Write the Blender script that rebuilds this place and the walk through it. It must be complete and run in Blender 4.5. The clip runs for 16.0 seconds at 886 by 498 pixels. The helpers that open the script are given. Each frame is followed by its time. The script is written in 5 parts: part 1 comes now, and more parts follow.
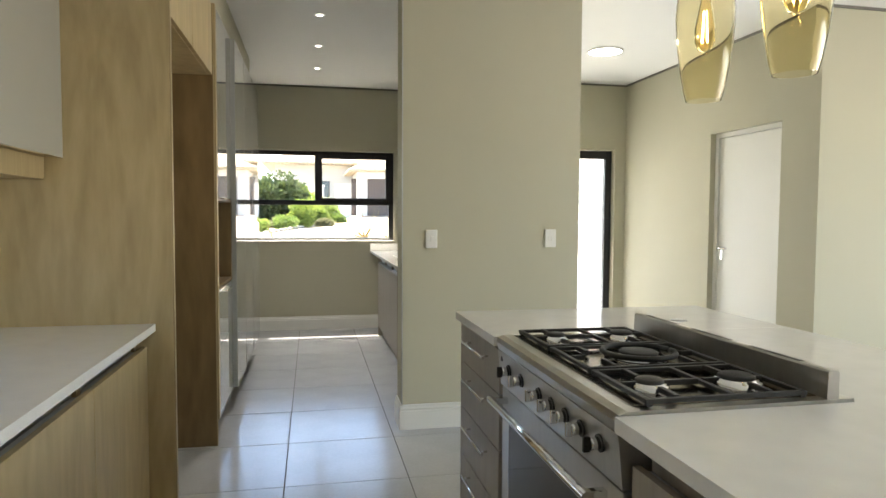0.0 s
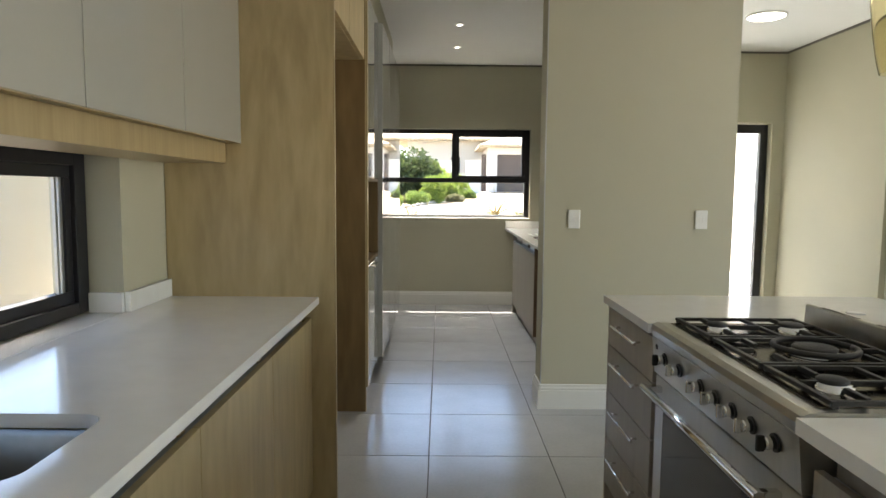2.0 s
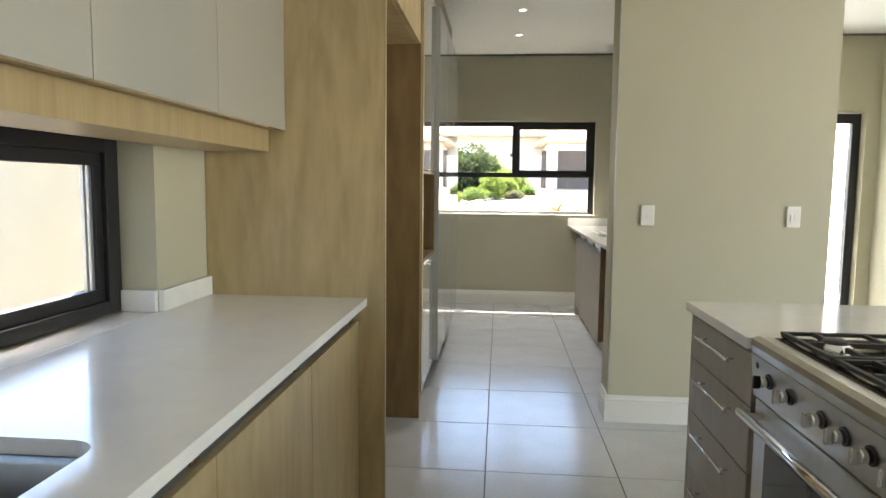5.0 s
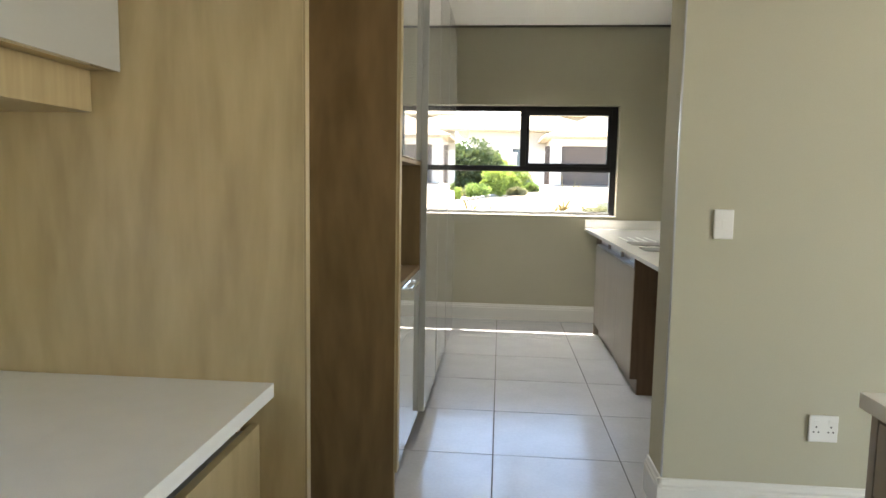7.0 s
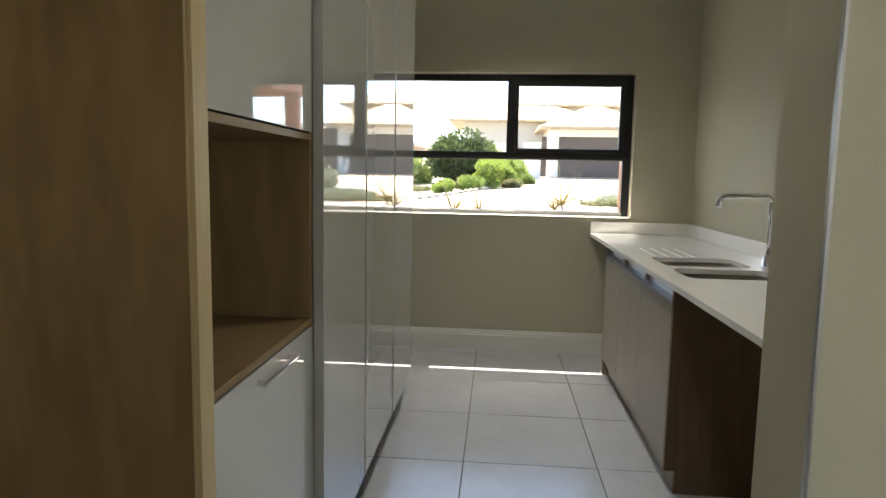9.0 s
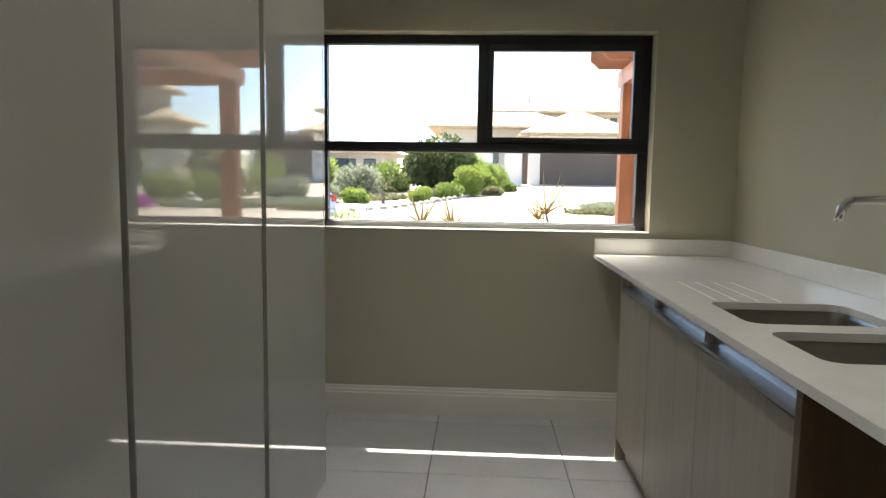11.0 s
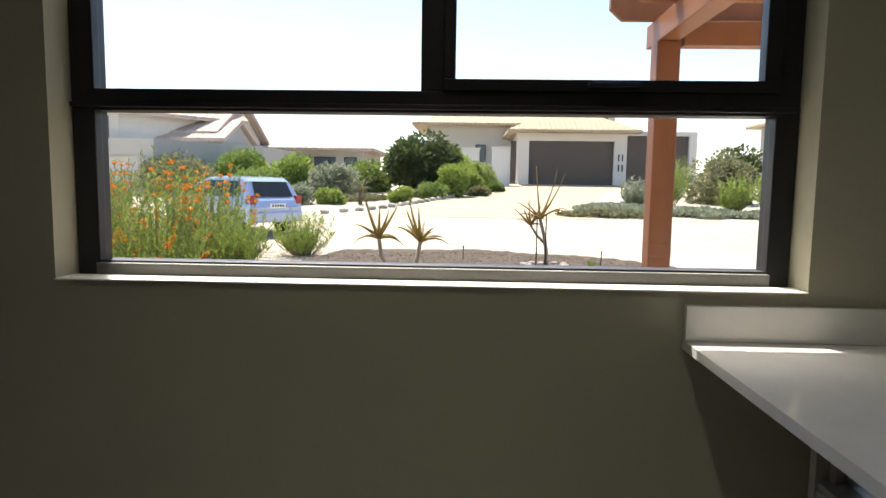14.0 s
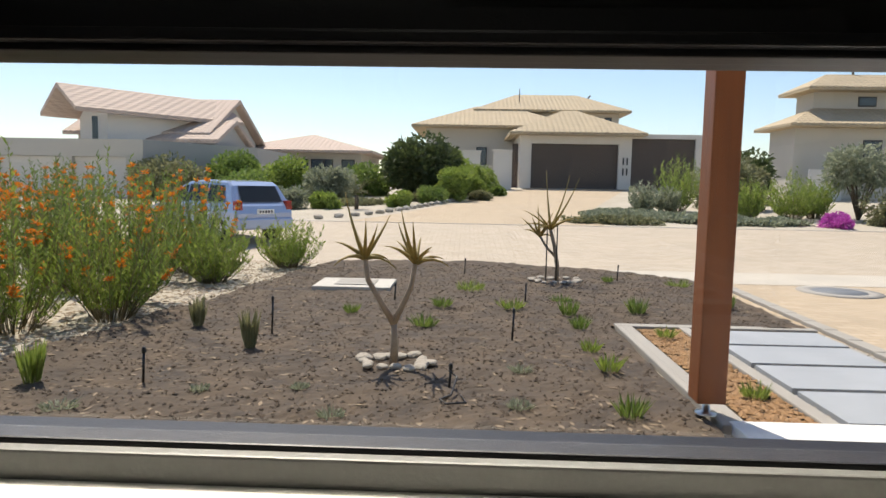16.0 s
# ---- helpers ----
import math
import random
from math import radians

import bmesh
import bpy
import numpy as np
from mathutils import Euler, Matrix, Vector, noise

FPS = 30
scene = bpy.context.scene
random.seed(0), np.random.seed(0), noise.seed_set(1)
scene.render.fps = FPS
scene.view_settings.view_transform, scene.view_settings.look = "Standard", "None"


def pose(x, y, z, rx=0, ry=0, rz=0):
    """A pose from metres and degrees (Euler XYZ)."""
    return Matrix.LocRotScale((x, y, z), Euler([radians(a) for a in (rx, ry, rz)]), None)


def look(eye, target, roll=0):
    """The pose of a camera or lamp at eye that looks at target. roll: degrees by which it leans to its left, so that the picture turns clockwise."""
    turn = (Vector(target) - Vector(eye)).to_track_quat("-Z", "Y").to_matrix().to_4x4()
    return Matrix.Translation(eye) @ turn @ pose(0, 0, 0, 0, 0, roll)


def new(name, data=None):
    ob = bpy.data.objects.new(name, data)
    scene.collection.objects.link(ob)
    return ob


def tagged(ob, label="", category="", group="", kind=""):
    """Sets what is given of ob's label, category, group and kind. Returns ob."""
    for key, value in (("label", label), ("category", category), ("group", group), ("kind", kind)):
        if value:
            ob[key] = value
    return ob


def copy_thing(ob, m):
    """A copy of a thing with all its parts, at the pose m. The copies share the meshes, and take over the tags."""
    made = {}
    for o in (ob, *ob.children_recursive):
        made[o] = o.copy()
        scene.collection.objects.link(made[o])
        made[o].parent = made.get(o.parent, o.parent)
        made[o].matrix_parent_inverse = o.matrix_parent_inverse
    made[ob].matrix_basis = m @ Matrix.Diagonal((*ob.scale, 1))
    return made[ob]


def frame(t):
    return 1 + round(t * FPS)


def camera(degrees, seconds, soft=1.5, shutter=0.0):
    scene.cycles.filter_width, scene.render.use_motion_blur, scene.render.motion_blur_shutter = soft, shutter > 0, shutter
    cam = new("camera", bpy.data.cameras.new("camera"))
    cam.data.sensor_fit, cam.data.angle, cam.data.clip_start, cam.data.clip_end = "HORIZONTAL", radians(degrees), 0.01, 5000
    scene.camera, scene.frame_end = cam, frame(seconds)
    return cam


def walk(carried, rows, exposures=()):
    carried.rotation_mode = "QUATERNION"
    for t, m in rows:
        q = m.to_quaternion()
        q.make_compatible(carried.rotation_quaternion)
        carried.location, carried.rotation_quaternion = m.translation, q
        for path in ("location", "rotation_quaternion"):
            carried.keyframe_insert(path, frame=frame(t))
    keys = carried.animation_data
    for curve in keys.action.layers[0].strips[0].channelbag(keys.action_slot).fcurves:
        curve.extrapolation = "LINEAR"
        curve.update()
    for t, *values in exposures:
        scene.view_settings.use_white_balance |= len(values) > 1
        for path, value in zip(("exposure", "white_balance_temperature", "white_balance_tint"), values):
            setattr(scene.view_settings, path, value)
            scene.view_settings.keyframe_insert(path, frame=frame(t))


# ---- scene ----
cam = camera(69.1, 16.0)
PATH = [
    (0, (1.218, 0.581, 1.304), (1.619, 2.537, 1.202), 0.3),
    (0.5, (1.199, 0.578, 1.325), (1.496, 2.55, 1.177), 0.4),
    (1, (1.178, 0.562, 1.332), (1.373, 2.546, 1.164), 0.5),
    (1.5, (1.16, 0.567, 1.332), (1.257, 2.557, 1.155), 0.5),
    (2, (1.133, 0.571, 1.327), (1.142, 2.563, 1.147), 0.5),
    (2.5, (1.115, 0.574, 1.313), (1.047, 2.565, 1.138), 0.5),
    (3, (1.112, 0.578, 1.316), (0.992, 2.566, 1.134), 0.6),
    (3.5, (1.113, 0.582, 1.308), (0.967, 2.569, 1.129), 0.7),
    (6, (1.13, 1.256, 1.305), (0.953, 3.239, 1.104), 0.7),
    (6.5, (1.126, 1.562, 1.288), (0.948, 3.544, 1.085), 0.9),
    (7, (1.09, 1.905, 1.302), (0.916, 3.887, 1.098), 1.0),
    (7.5, (1.12, 2.26, 1.295), (0.964, 4.245, 1.088), 1.0),
    (8, (1.155, 2.636, 1.296), (0.991, 4.619, 1.083), 0.8),
    (8.5, (1.155, 2.99, 1.305), (0.989, 4.973, 1.09), 0.7),
    (9, (1.205, 3.308, 1.3), (1.042, 5.29, 1.071), 1.1),
    (11.5, (1.282, 4.975, 1.25), (1.185, 6.963, 1.052), 0.7),
    (12, (1.305, 5.292, 1.26), (1.215, 7.28, 1.06), 0.7),
    (12.5, (1.367, 5.643, 1.272), (1.278, 7.631, 1.07), 0.8),
    (13, (1.357, 5.96, 1.255), (1.273, 7.948, 1.054), 0.7),
    (13.5, (1.347, 6.259, 1.269), (1.266, 8.247, 1.067), 0.8),
    (14, (1.378, 6.561, 1.255), (1.307, 8.55, 1.053), 0.8),
    (14.5, (1.409, 6.823, 1.307), (1.332, 8.812, 1.107), 0.8),
    (15, (1.385, 7.045, 1.339), (1.305, 9.033, 1.137), 1.0),
    (15.5, (1.337, 7.312, 1.333), (1.259, 9.301, 1.133), 1.0),
    (16, (1.339, 7.548, 1.306), (1.269, 9.537, 1.112), 1.0),
]
EXPOSURES = [(0.0, 2.9), (1.0, 2.8), (2.0, 2.6), (2.8, 2.75), (3.5, 2.98), (6.0, 3.1), (7.5, 2.98), (8.0, 2.72), (9.0, 2.5), (11.5, 2.0), (12.5, 1.70), (13.5, 1.3), (14.5, 0.84), (15.5, 0.42), (16.0, 0.22)]
walk(cam, [(t, look(eye, target, roll)) for t, eye, target, roll in PATH], EXPOSURES)

# ---- world, sun, large lights ----
SUN_WAY = Vector((0.5, -1.0, -2.1)).normalized()
world = bpy.data.worlds.new("world")
scene.world = world
world.use_nodes = True
sky = world.node_tree.nodes.new("ShaderNodeTexSky")
sky.sky_type, sky.sun_disc = "NISHITA", False
sky.sun_elevation, sky.sun_rotation = math.asin(-SUN_WAY.z), math.atan2(-SUN_WAY.x, -SUN_WAY.y)
sky.air_density, sky.dust_density = 1.0, 0.6
bg = world.node_tree.nodes["Background"]
bg.inputs["Strength"].default_value = 0.14
world.node_tree.links.new(sky.outputs[0], bg.inputs[0])
sun = new("sun", bpy.data.lights.new("sun", "SUN"))
sun.data.energy, sun.data.angle, sun.data.color = 5.0, radians(0.53), (1.0, 0.91, 0.78)
sun.rotation_mode = "QUATERNION"
sun.rotation_quaternion = SUN_WAY.to_track_quat("-Z", "Y")


def area_lamp(name, eye, target, w, h, power, colour=(1, 1, 1)):
    ob = new(name, bpy.data.lights.new(name, "AREA"))
    ob.data.shape, ob.data.size, ob.data.size_y, ob.data.energy, ob.data.color = "RECTANGLE", w, h, power, colour
    ob.matrix_world = look(eye, target)
    return ob


# daylight of the living room's glass doors and the hall door
area_lamp("sky_light_living", (7.42, 0.6, 1.25), (3, 0.6, 1.1), 4.4, 2.1, 18.3, (1.0, 0.985, 0.93))
area_lamp("sky_light_hall", (3.865, 7.40, 1.02), (3.865, 5, 0.95), 1.30, 2.0, 4.6, (1.0, 0.99, 0.93))


# ---- materials ----
def material(name, colour, rough=0.5, metal=0.0, vary=0.08, scale=3.0, grain=120.0, bump=0.02, coat=0.0, stretch=(1, 1, 1), spread=0.0,
             second=None, mix=0.5, spec=0.5, twist=0.0):
    """Principled paint with two scales of noise in the colour and a fine relief."""
    m = bpy.data.materials.new(name)
    m.use_nodes = True
    nt = m.node_tree
    b = nt.nodes["Principled BSDF"]
    co = nt.nodes.new("ShaderNodeTexCoord")
    mp = nt.nodes.new("ShaderNodeMapping")
    mp.inputs["Scale"].default_value = stretch
    nt.links.new(co.outputs["Object"], mp.inputs[0])
    n1, n2 = nt.nodes.new("ShaderNodeTexNoise"), nt.nodes.new("ShaderNodeTexNoise")
    for n, s, d in ((n1, scale, 4), (n2, grain, 3)):
        n.inputs["Scale"].default_value, n.inputs["Detail"].default_value = s, d
        nt.links.new(mp.outputs[0], n.inputs[0])
    n1.inputs["Distortion"].default_value = twist
    ramp = nt.nodes.new("ShaderNodeMix")
    ramp.data_type = "RGBA"
    lo = second if second else tuple(c * (1 - vary * 2) for c in colour)
    hi = colour if second else tuple(min(1, c * (1 + vary)) for c in colour)
    ramp.inputs[6].default_value, ramp.inputs[7].default_value = (*lo, 1), (*hi, 1)
    add = nt.nodes.new("ShaderNodeMath")
    add.operation = "MULTIPLY_ADD"
    add.inputs[1].default_value = 0.6
    half = nt.nodes.new("ShaderNodeMath")
    half.operation = "MULTIPLY"
    half.inputs[1].default_value = 0.4
    nt.links.new(n2.outputs[0], half.inputs[0])
    nt.links.new(n1.outputs[0], add.inputs[0])
    nt.links.new(half.outputs[0], add.inputs[2])
    con = nt.nodes.new("ShaderNodeMapRange")
    con.inputs[1].default_value, con.inputs[2].default_value = 0.5 - mix * 0.4, 0.5 + mix * 0.4
    nt.links.new(add.outputs[0], con.inputs[0])
    nt.links.new(con.outputs[0], ramp.inputs[0])
    out = ramp.outputs[2]
    if spread:
        info = nt.nodes.new("ShaderNodeObjectInfo")
        hsv = nt.nodes.new("ShaderNodeHueSaturation")
        rng = nt.nodes.new("ShaderNodeMapRange")
        rng.inputs[3].default_value, rng.inputs[4].default_value = 1 - spread, 1 + spread
        nt.links.new(info.outputs["Random"], rng.inputs[0])
        nt.links.new(rng.outputs[0], hsv.inputs["Value"])
        nt.links.new(out, hsv.inputs["Color"])
        out = hsv.outputs[0]
    nt.links.new(out, b.inputs["Base Color"])
    b.inputs["Metallic"].default_value = metal
    b.inputs["Specular IOR Level"].default_value = spec
    rr = nt.nodes.new("ShaderNodeMapRange")
    rr.inputs[3].default_value, rr.inputs[4].default_value = rough * 0.85, min(1, rough * 1.15)
    nt.links.new(n1.outputs[0], rr.inputs[0])
    nt.links.new(rr.outputs[0], b.inputs["Roughness"])
    b.inputs["Coat Weight"].default_value, b.inputs["Coat Roughness"].default_value = coat, 0.03
    if bump:
        bp = nt.nodes.new("ShaderNodeBump")
        bp.inputs["Strength"].default_value, bp.inputs["Distance"].default_value = bump * 5, 0.004
        nt.links.new(n2.outputs[0], bp.inputs["Height"])
        nt.links.new(bp.outputs[0], b.inputs["Normal"])
    return m


def glass(name, tint=(1, 1, 1), rough=0.0, ior=1.45):
    m = bpy.data.materials.new(name)
    m.use_nodes = True
    b = m.node_tree.nodes["Principled BSDF"]
    b.inputs["Base Color"].default_value = (*tint, 1)
    b.inputs["Transmission Weight"].default_value = 1
    b.inputs["Roughness"].default_value, b.inputs["IOR"].default_value = rough, ior
    return m


def glow(name, colour, strength):
    m = bpy.data.materials.new(name)
    m.use_nodes = True
    b = m.node_tree.nodes["Principled BSDF"]
    b.inputs["Base Color"].default_value = (*colour, 1)
    b.inputs["Emission Color"].default_value, b.inputs["Emission Strength"].default_value = (*colour, 1), strength
    return m


PAINT = material("wall_paint", (0.47, 0.447, 0.335), 0.75, vary=0.03, scale=1.3, grain=260, bump=0.03)
PAINT_WHITE = material("trim_paint", (0.74, 0.73, 0.68), 0.42, vary=0.02, scale=2, bump=0.005)
CEIL = material("ceiling_paint", (0.86, 0.86, 0.83), 0.8, vary=0.015, scale=1, bump=0.01)
TILE = material("porcelain_tile", (0.535, 0.545, 0.56), 0.19, vary=0.05, scale=5, grain=60, bump=0.006, spread=0.03)
GROUT = material("grout", (0.17, 0.16, 0.15), 0.9, grain=300)
OAK = material("oak_laminate", (0.57, 0.452, 0.248), 0.42, scale=1.5, grain=11, bump=0.02, stretch=(2.4, 2.4, 0.5), second=(0.36, 0.27, 0.132), mix=0.55, twist=3.0)
OAK_EDGE = material("oak_edge_band", (0.42, 0.33, 0.18), 0.4, scale=3, grain=12, bump=0.01, stretch=(8, 8, 0.5), second=(0.33, 0.25, 0.13))
GREYOAK = material("grey_oak_laminate", (0.39, 0.35, 0.295), 0.42, scale=2.2, grain=9, bump=0.02, stretch=(6, 6, 0.5), second=(0.29, 0.255, 0.21), mix=0.55, twist=1.2)
DARKOAK = material("brown_oak_laminate", (0.20, 0.125, 0.07), 0.42, scale=2.2, grain=9, bump=0.02, stretch=(6, 6, 0.5), second=(0.11, 0.066, 0.036), mix=0.55, twist=1.2)
# the oak again, with the shade inside the recesses put into its colour
SHADED_OAK = material("shaded_oak_panel", (0.235, 0.152, 0.068), 0.42, scale=1.6, grain=8, bump=0.02, stretch=(2.6, 2.6, 0.5), second=(0.125, 0.08, 0.034), mix=0.5, twist=2.6)
GLOSS = material("gloss_lacquer", (0.38, 0.375, 0.345), 0.02, vary=0.01, scale=1, bump=0.0, coat=0.7)
QUARTZ = material("quartz", (0.84, 0.83, 0.80), 0.09, vary=0.03, scale=14, grain=420, bump=0.002)
STEEL = material("brushed_steel", (0.56, 0.55, 0.53), 0.3, 1.0, vary=0.05, scale=4, grain=40, bump=0.01, stretch=(1, 9, 1))
BOWL = material("sink_steel", (0.27, 0.265, 0.25), 0.34, 1.0, vary=0.05, scale=4, grain=60, bump=0.006)
CHROME = material("chrome", (0.75, 0.75, 0.76), 0.08, 1.0, vary=0.02, bump=0.0)
ALU = material("aluminium_channel", (0.52, 0.53, 0.55), 0.35, 1.0, vary=0.04, scale=5, bump=0.004)
IRON = material("cast_iron", (0.022, 0.021, 0.02), 0.55, vary=0.1, grain=300, bump=0.05)
ENAMEL = material("hob_tray", (0.21, 0.185, 0.15), 0.2, 1.0, vary=0.05, scale=6, bump=0.004)
BLACK = material("black_plastic", (0.012, 0.012, 0.013), 0.35, vary=0.1, bump=0.01)
FRAME = material("charcoal_aluminium", (0.012, 0.0115, 0.014), 0.45, vary=0.06, grain=300, bump=0.02)
DARKGLASS = material("oven_glass", (0.05, 0.05, 0.052), 0.06, vary=0.02, bump=0.0)
PLASTIC = material("white_plastic", (0.80, 0.79, 0.75), 0.3, vary=0.01, bump=0.0)
CLEAR = glass("window_glass")
AMBER = glass("amber_glass", (0.975, 0.92, 0.72), 0.0, 1.25)
FILAMENT = glow("filament", (1.0, 0.62, 0.18), 9)
LED = glow("led_panel", (1.0, 0.95, 0.84), 2.6)


# ---- makers ----
def cuboid(x0, x1, y0, y1, z0, z1, bevel=0.0, bm=None):
    own = bmesh.new()
    bmesh.ops.create_cube(own, size=1, matrix=Matrix.Translation(((x0 + x1) / 2, (y0 + y1) / 2, (z0 + z1) / 2)) @ Matrix.Diagonal((x1 - x0, y1 - y0, z1 - z0, 1)))
    if bevel:
        bmesh.ops.bevel(own, geom=own.edges[:], offset=bevel, segments=2, affect="EDGES", profile=0.6)
    if bm is None:
        return own
    tmp = bpy.data.meshes.new("tmp")
    own.to_mesh(tmp)
    bm.from_mesh(tmp)
    bpy.data.meshes.remove(tmp)
    own.free()
    return bm


def tube(points, r, seg=10, bm=None, r1=None):
    """A round bar along a line of points, tapering from r to r1."""
    bm = bm or bmesh.new()
    pts = [Vector(p) for p in points]
    rings = []
    for i, p in enumerate(pts):
        d = (pts[min(i + 1, len(pts) - 1)] - pts[max(i - 1, 0)]).normalized()
        u = d.orthogonal().normalized() if i == 0 else (u - d * u.dot(d)).normalized()
        v = d.cross(u)
        rad = r if r1 is None else r + (r1 - r) * i / (len(pts) - 1)
        rings.append([bm.verts.new(p + rad * (math.cos(a) * u + math.sin(a) * v)) for a in (2 * math.pi * k / seg for k in range(seg))])
    for a, b in zip(rings, rings[1:]):
        for k in range(seg):
            bm.faces.new((a[k], a[(k + 1) % seg], b[(k + 1) % seg], b[k])).smooth = True
    bm.faces.new(rings[0][::-1])
    bm.faces.new(rings[-1])
    return bm


def lathe(profile, centre=(0, 0, 0), seg=32, bm=None):
    """Turns (radius, height) pairs round the upright axis."""
    bm = bm or bmesh.new()
    c = Vector(centre)
    rings = [[bm.verts.new(c + Vector((max(r, 1e-4) * math.cos(2 * math.pi * k / seg), max(r, 1e-4) * math.sin(2 * math.pi * k / seg), z))) for k in range(seg)] for r, z in profile]
    for a, b in zip(rings, rings[1:]):
        for k in range(seg):
            bm.faces.new((a[k], a[(k + 1) % seg], b[(k + 1) % seg], b[k])).smooth = True
    return bm


def extrude(outline, axis, a, b):
    """A prism: an outline of pairs in the plane across the axis, from a to b along it."""
    bm = bmesh.new()
    put = {"x": lambda p, t: (t, p[0], p[1]), "y": lambda p, t: (p[0], t, p[1]), "z": lambda p, t: (p[0], p[1], t)}[axis]
    lo, hi = [bm.verts.new(put(p, a)) for p in outline], [bm.verts.new(put(p, b)) for p in outline]
    n = len(outline)
    bm.faces.new(lo)
    bm.faces.new(hi)
    for k in range(n):
        bm.faces.new((lo[k], lo[(k + 1) % n], hi[(k + 1) % n], hi[k]))
    bmesh.ops.recalc_face_normals(bm, faces=bm.faces[:])
    return bm


def thing(name, label, category, at=(0, 0, 0), group="", kind=""):
    ob = new(name)
    ob.empty_display_size = 0.1
    ob.location = at
    return tagged(ob, label, category, group, kind)


def part(name, bm, mat, parent=None, label="", smooth=False):
    me = bpy.data.meshes.new(name)
    if smooth:
        for f in bm.faces:
            f.smooth = True
    bm.to_mesh(me)
    bm.free()
    me.materials.append(mat)
    ob = new(name, me)
    if parent is not None:
        ob.parent = parent
        root = parent
        back = Matrix.Identity(4)
        while root is not None:
            if root.parent is None:
                back = Matrix.Translation(-Vector(root.location))
            root = root.parent
        if parent.parent is None:
            ob.matrix_parent_inverse = back
    if label:
        ob["label"] = label
    return ob


def solid(name, bm, mat, label, category, kind="", group=""):
    return tagged(part(name, bm, mat), label, category, group, kind)


def wall(name, axis, at, thick, a0, a1, z0, z1, holes=(), mat=None, label="greige painted plaster wall"):
    """A wall across `axis` from at to at + thick, from a0 to a1 along it, with openings (a, b, low, high) right through."""
    bm = bmesh.new()
    cuts = sorted({a0, a1, *(h[0] for h in holes), *(h[1] for h in holes)})
    for p, q in zip(cuts, cuts[1:]):
        spans = [(z0, z1)]
        for h in holes:
            if h[0] <= p and q <= h[1]:
                spans = [s for lo, hi in spans for s in ((lo, h[2]), (h[3], hi)) if s[1] - s[0] > 1e-4]
        for lo, hi in spans:
            ext = (at, at + thick, p, q) if axis == "x" else (p, q, at, at + thick)
            cuboid(*ext, lo, hi, bm=bm)
    return solid(name, bm, mat or PAINT, label, "wall", "structure")


# ---- structure of the house ----
CH = 2.76
wall("wall_window", "y", 8.06, 0.24, -1.8, 2.89, -0.3, 3.0, [(0.392, 2.17, 1.012, 2.04)])
wall("wall_kitchen_left", "x", -0.2, 0.245, -4.0, 7.2, -0.3, 3.0, [(0.7, 2.77, 0.90, 1.47)])
wall("wall_scullery_left", "x", -1.8, 0.2, 7.2, 8.06, -0.3, 3.0)
wall("wall_scullery_nook", "y", 7.0, 0.2, -1.8, -0.2, -0.3, 3.0)
wall("wall_pier", "y", 4.43, 0.22, 1.757, 2.89, -0.3, 3.0)
wall("wall_scullery_right", "x", 2.6, 0.29, 4.65, 8.06, -0.3, 3.0)
wall("wall_hall_right", "x", 4.65, 0.22, 4.65, 7.24, -0.3, 3.0, [(4.80, 5.67, 0.0, 2.03)])
wall("wall_hall_end", "y", 7.24, 0.24, 2.89, 4.87, -0.3, 3.0, [(3.2, 4.53, 0.0, 2.05)])
wall("wall_living_north", "y", 4.43, 0.22, 4.65, 7.7, -0.3, 3.0, mat=None)
wall("wall_living_east", "x", 7.5, 0.2, -4.0, 4.43, -0.3, 3.0, [(-1.7, 2.9, 0.0, 2.3)])
wall("wall_living_south", "y", -4.2, 0.2, -0.2, 7.7, -0.3, 3.0)
wall("wall_behind_door", "x", 4.87, 0.05, 4.75, 5.72, -0.3, 2.2)
for n, e in (("ceiling_kitchen", (-0.2, 7.7, -4.2, 4.43)), ("ceiling_scullery", (-1.8, 2.6, 4.43, 8.06)), ("ceiling_hall", (2.6, 4.87, 4.43, 7.24))):
    solid(n, cuboid(*e, CH, CH + 0.1), CEIL, "flat white painted plaster ceiling", "ceiling", "structure")
solid("roof_eave", cuboid(-0.6, 2.95, 8.30, 8.61, 2.42, 2.60, 0.01), PAINT_WHITE, "white plastered roof eave over the window", "eave", "structure")
solid("roof_slab", cuboid(-0.25, 7.8, -4.3, 8.6, 3.0, 3.15), PAINT_WHITE, "flat plastered roof slab", "roof", "structure")
floor = solid("floor", cuboid(-1.8, 7.7, -4.2, 8.3, -0.2, -0.006), GROUT, "grey porcelain tile floor with dark grout joints", "floor", "structure")

SKIRT = [(0, 0), (0.018, 0), (0.018, 0.112), (0.013, 0.118), (0.015, 0.128), (0.009, 0.136), (0.006, 0.15), (0, 0.152)]


def skirting(axis, at, side, a, b):
    """A moulded skirting board on the wall face `at`, which stands out by side (+1 or -1)."""
    out = [(at + side * (p + 0.001), z) for p, z in SKIRT]
    solid("baseboard", extrude(out, axis, a, b), PAINT_WHITE, "white moulded skirting board along the wall", "skirting", "structure")


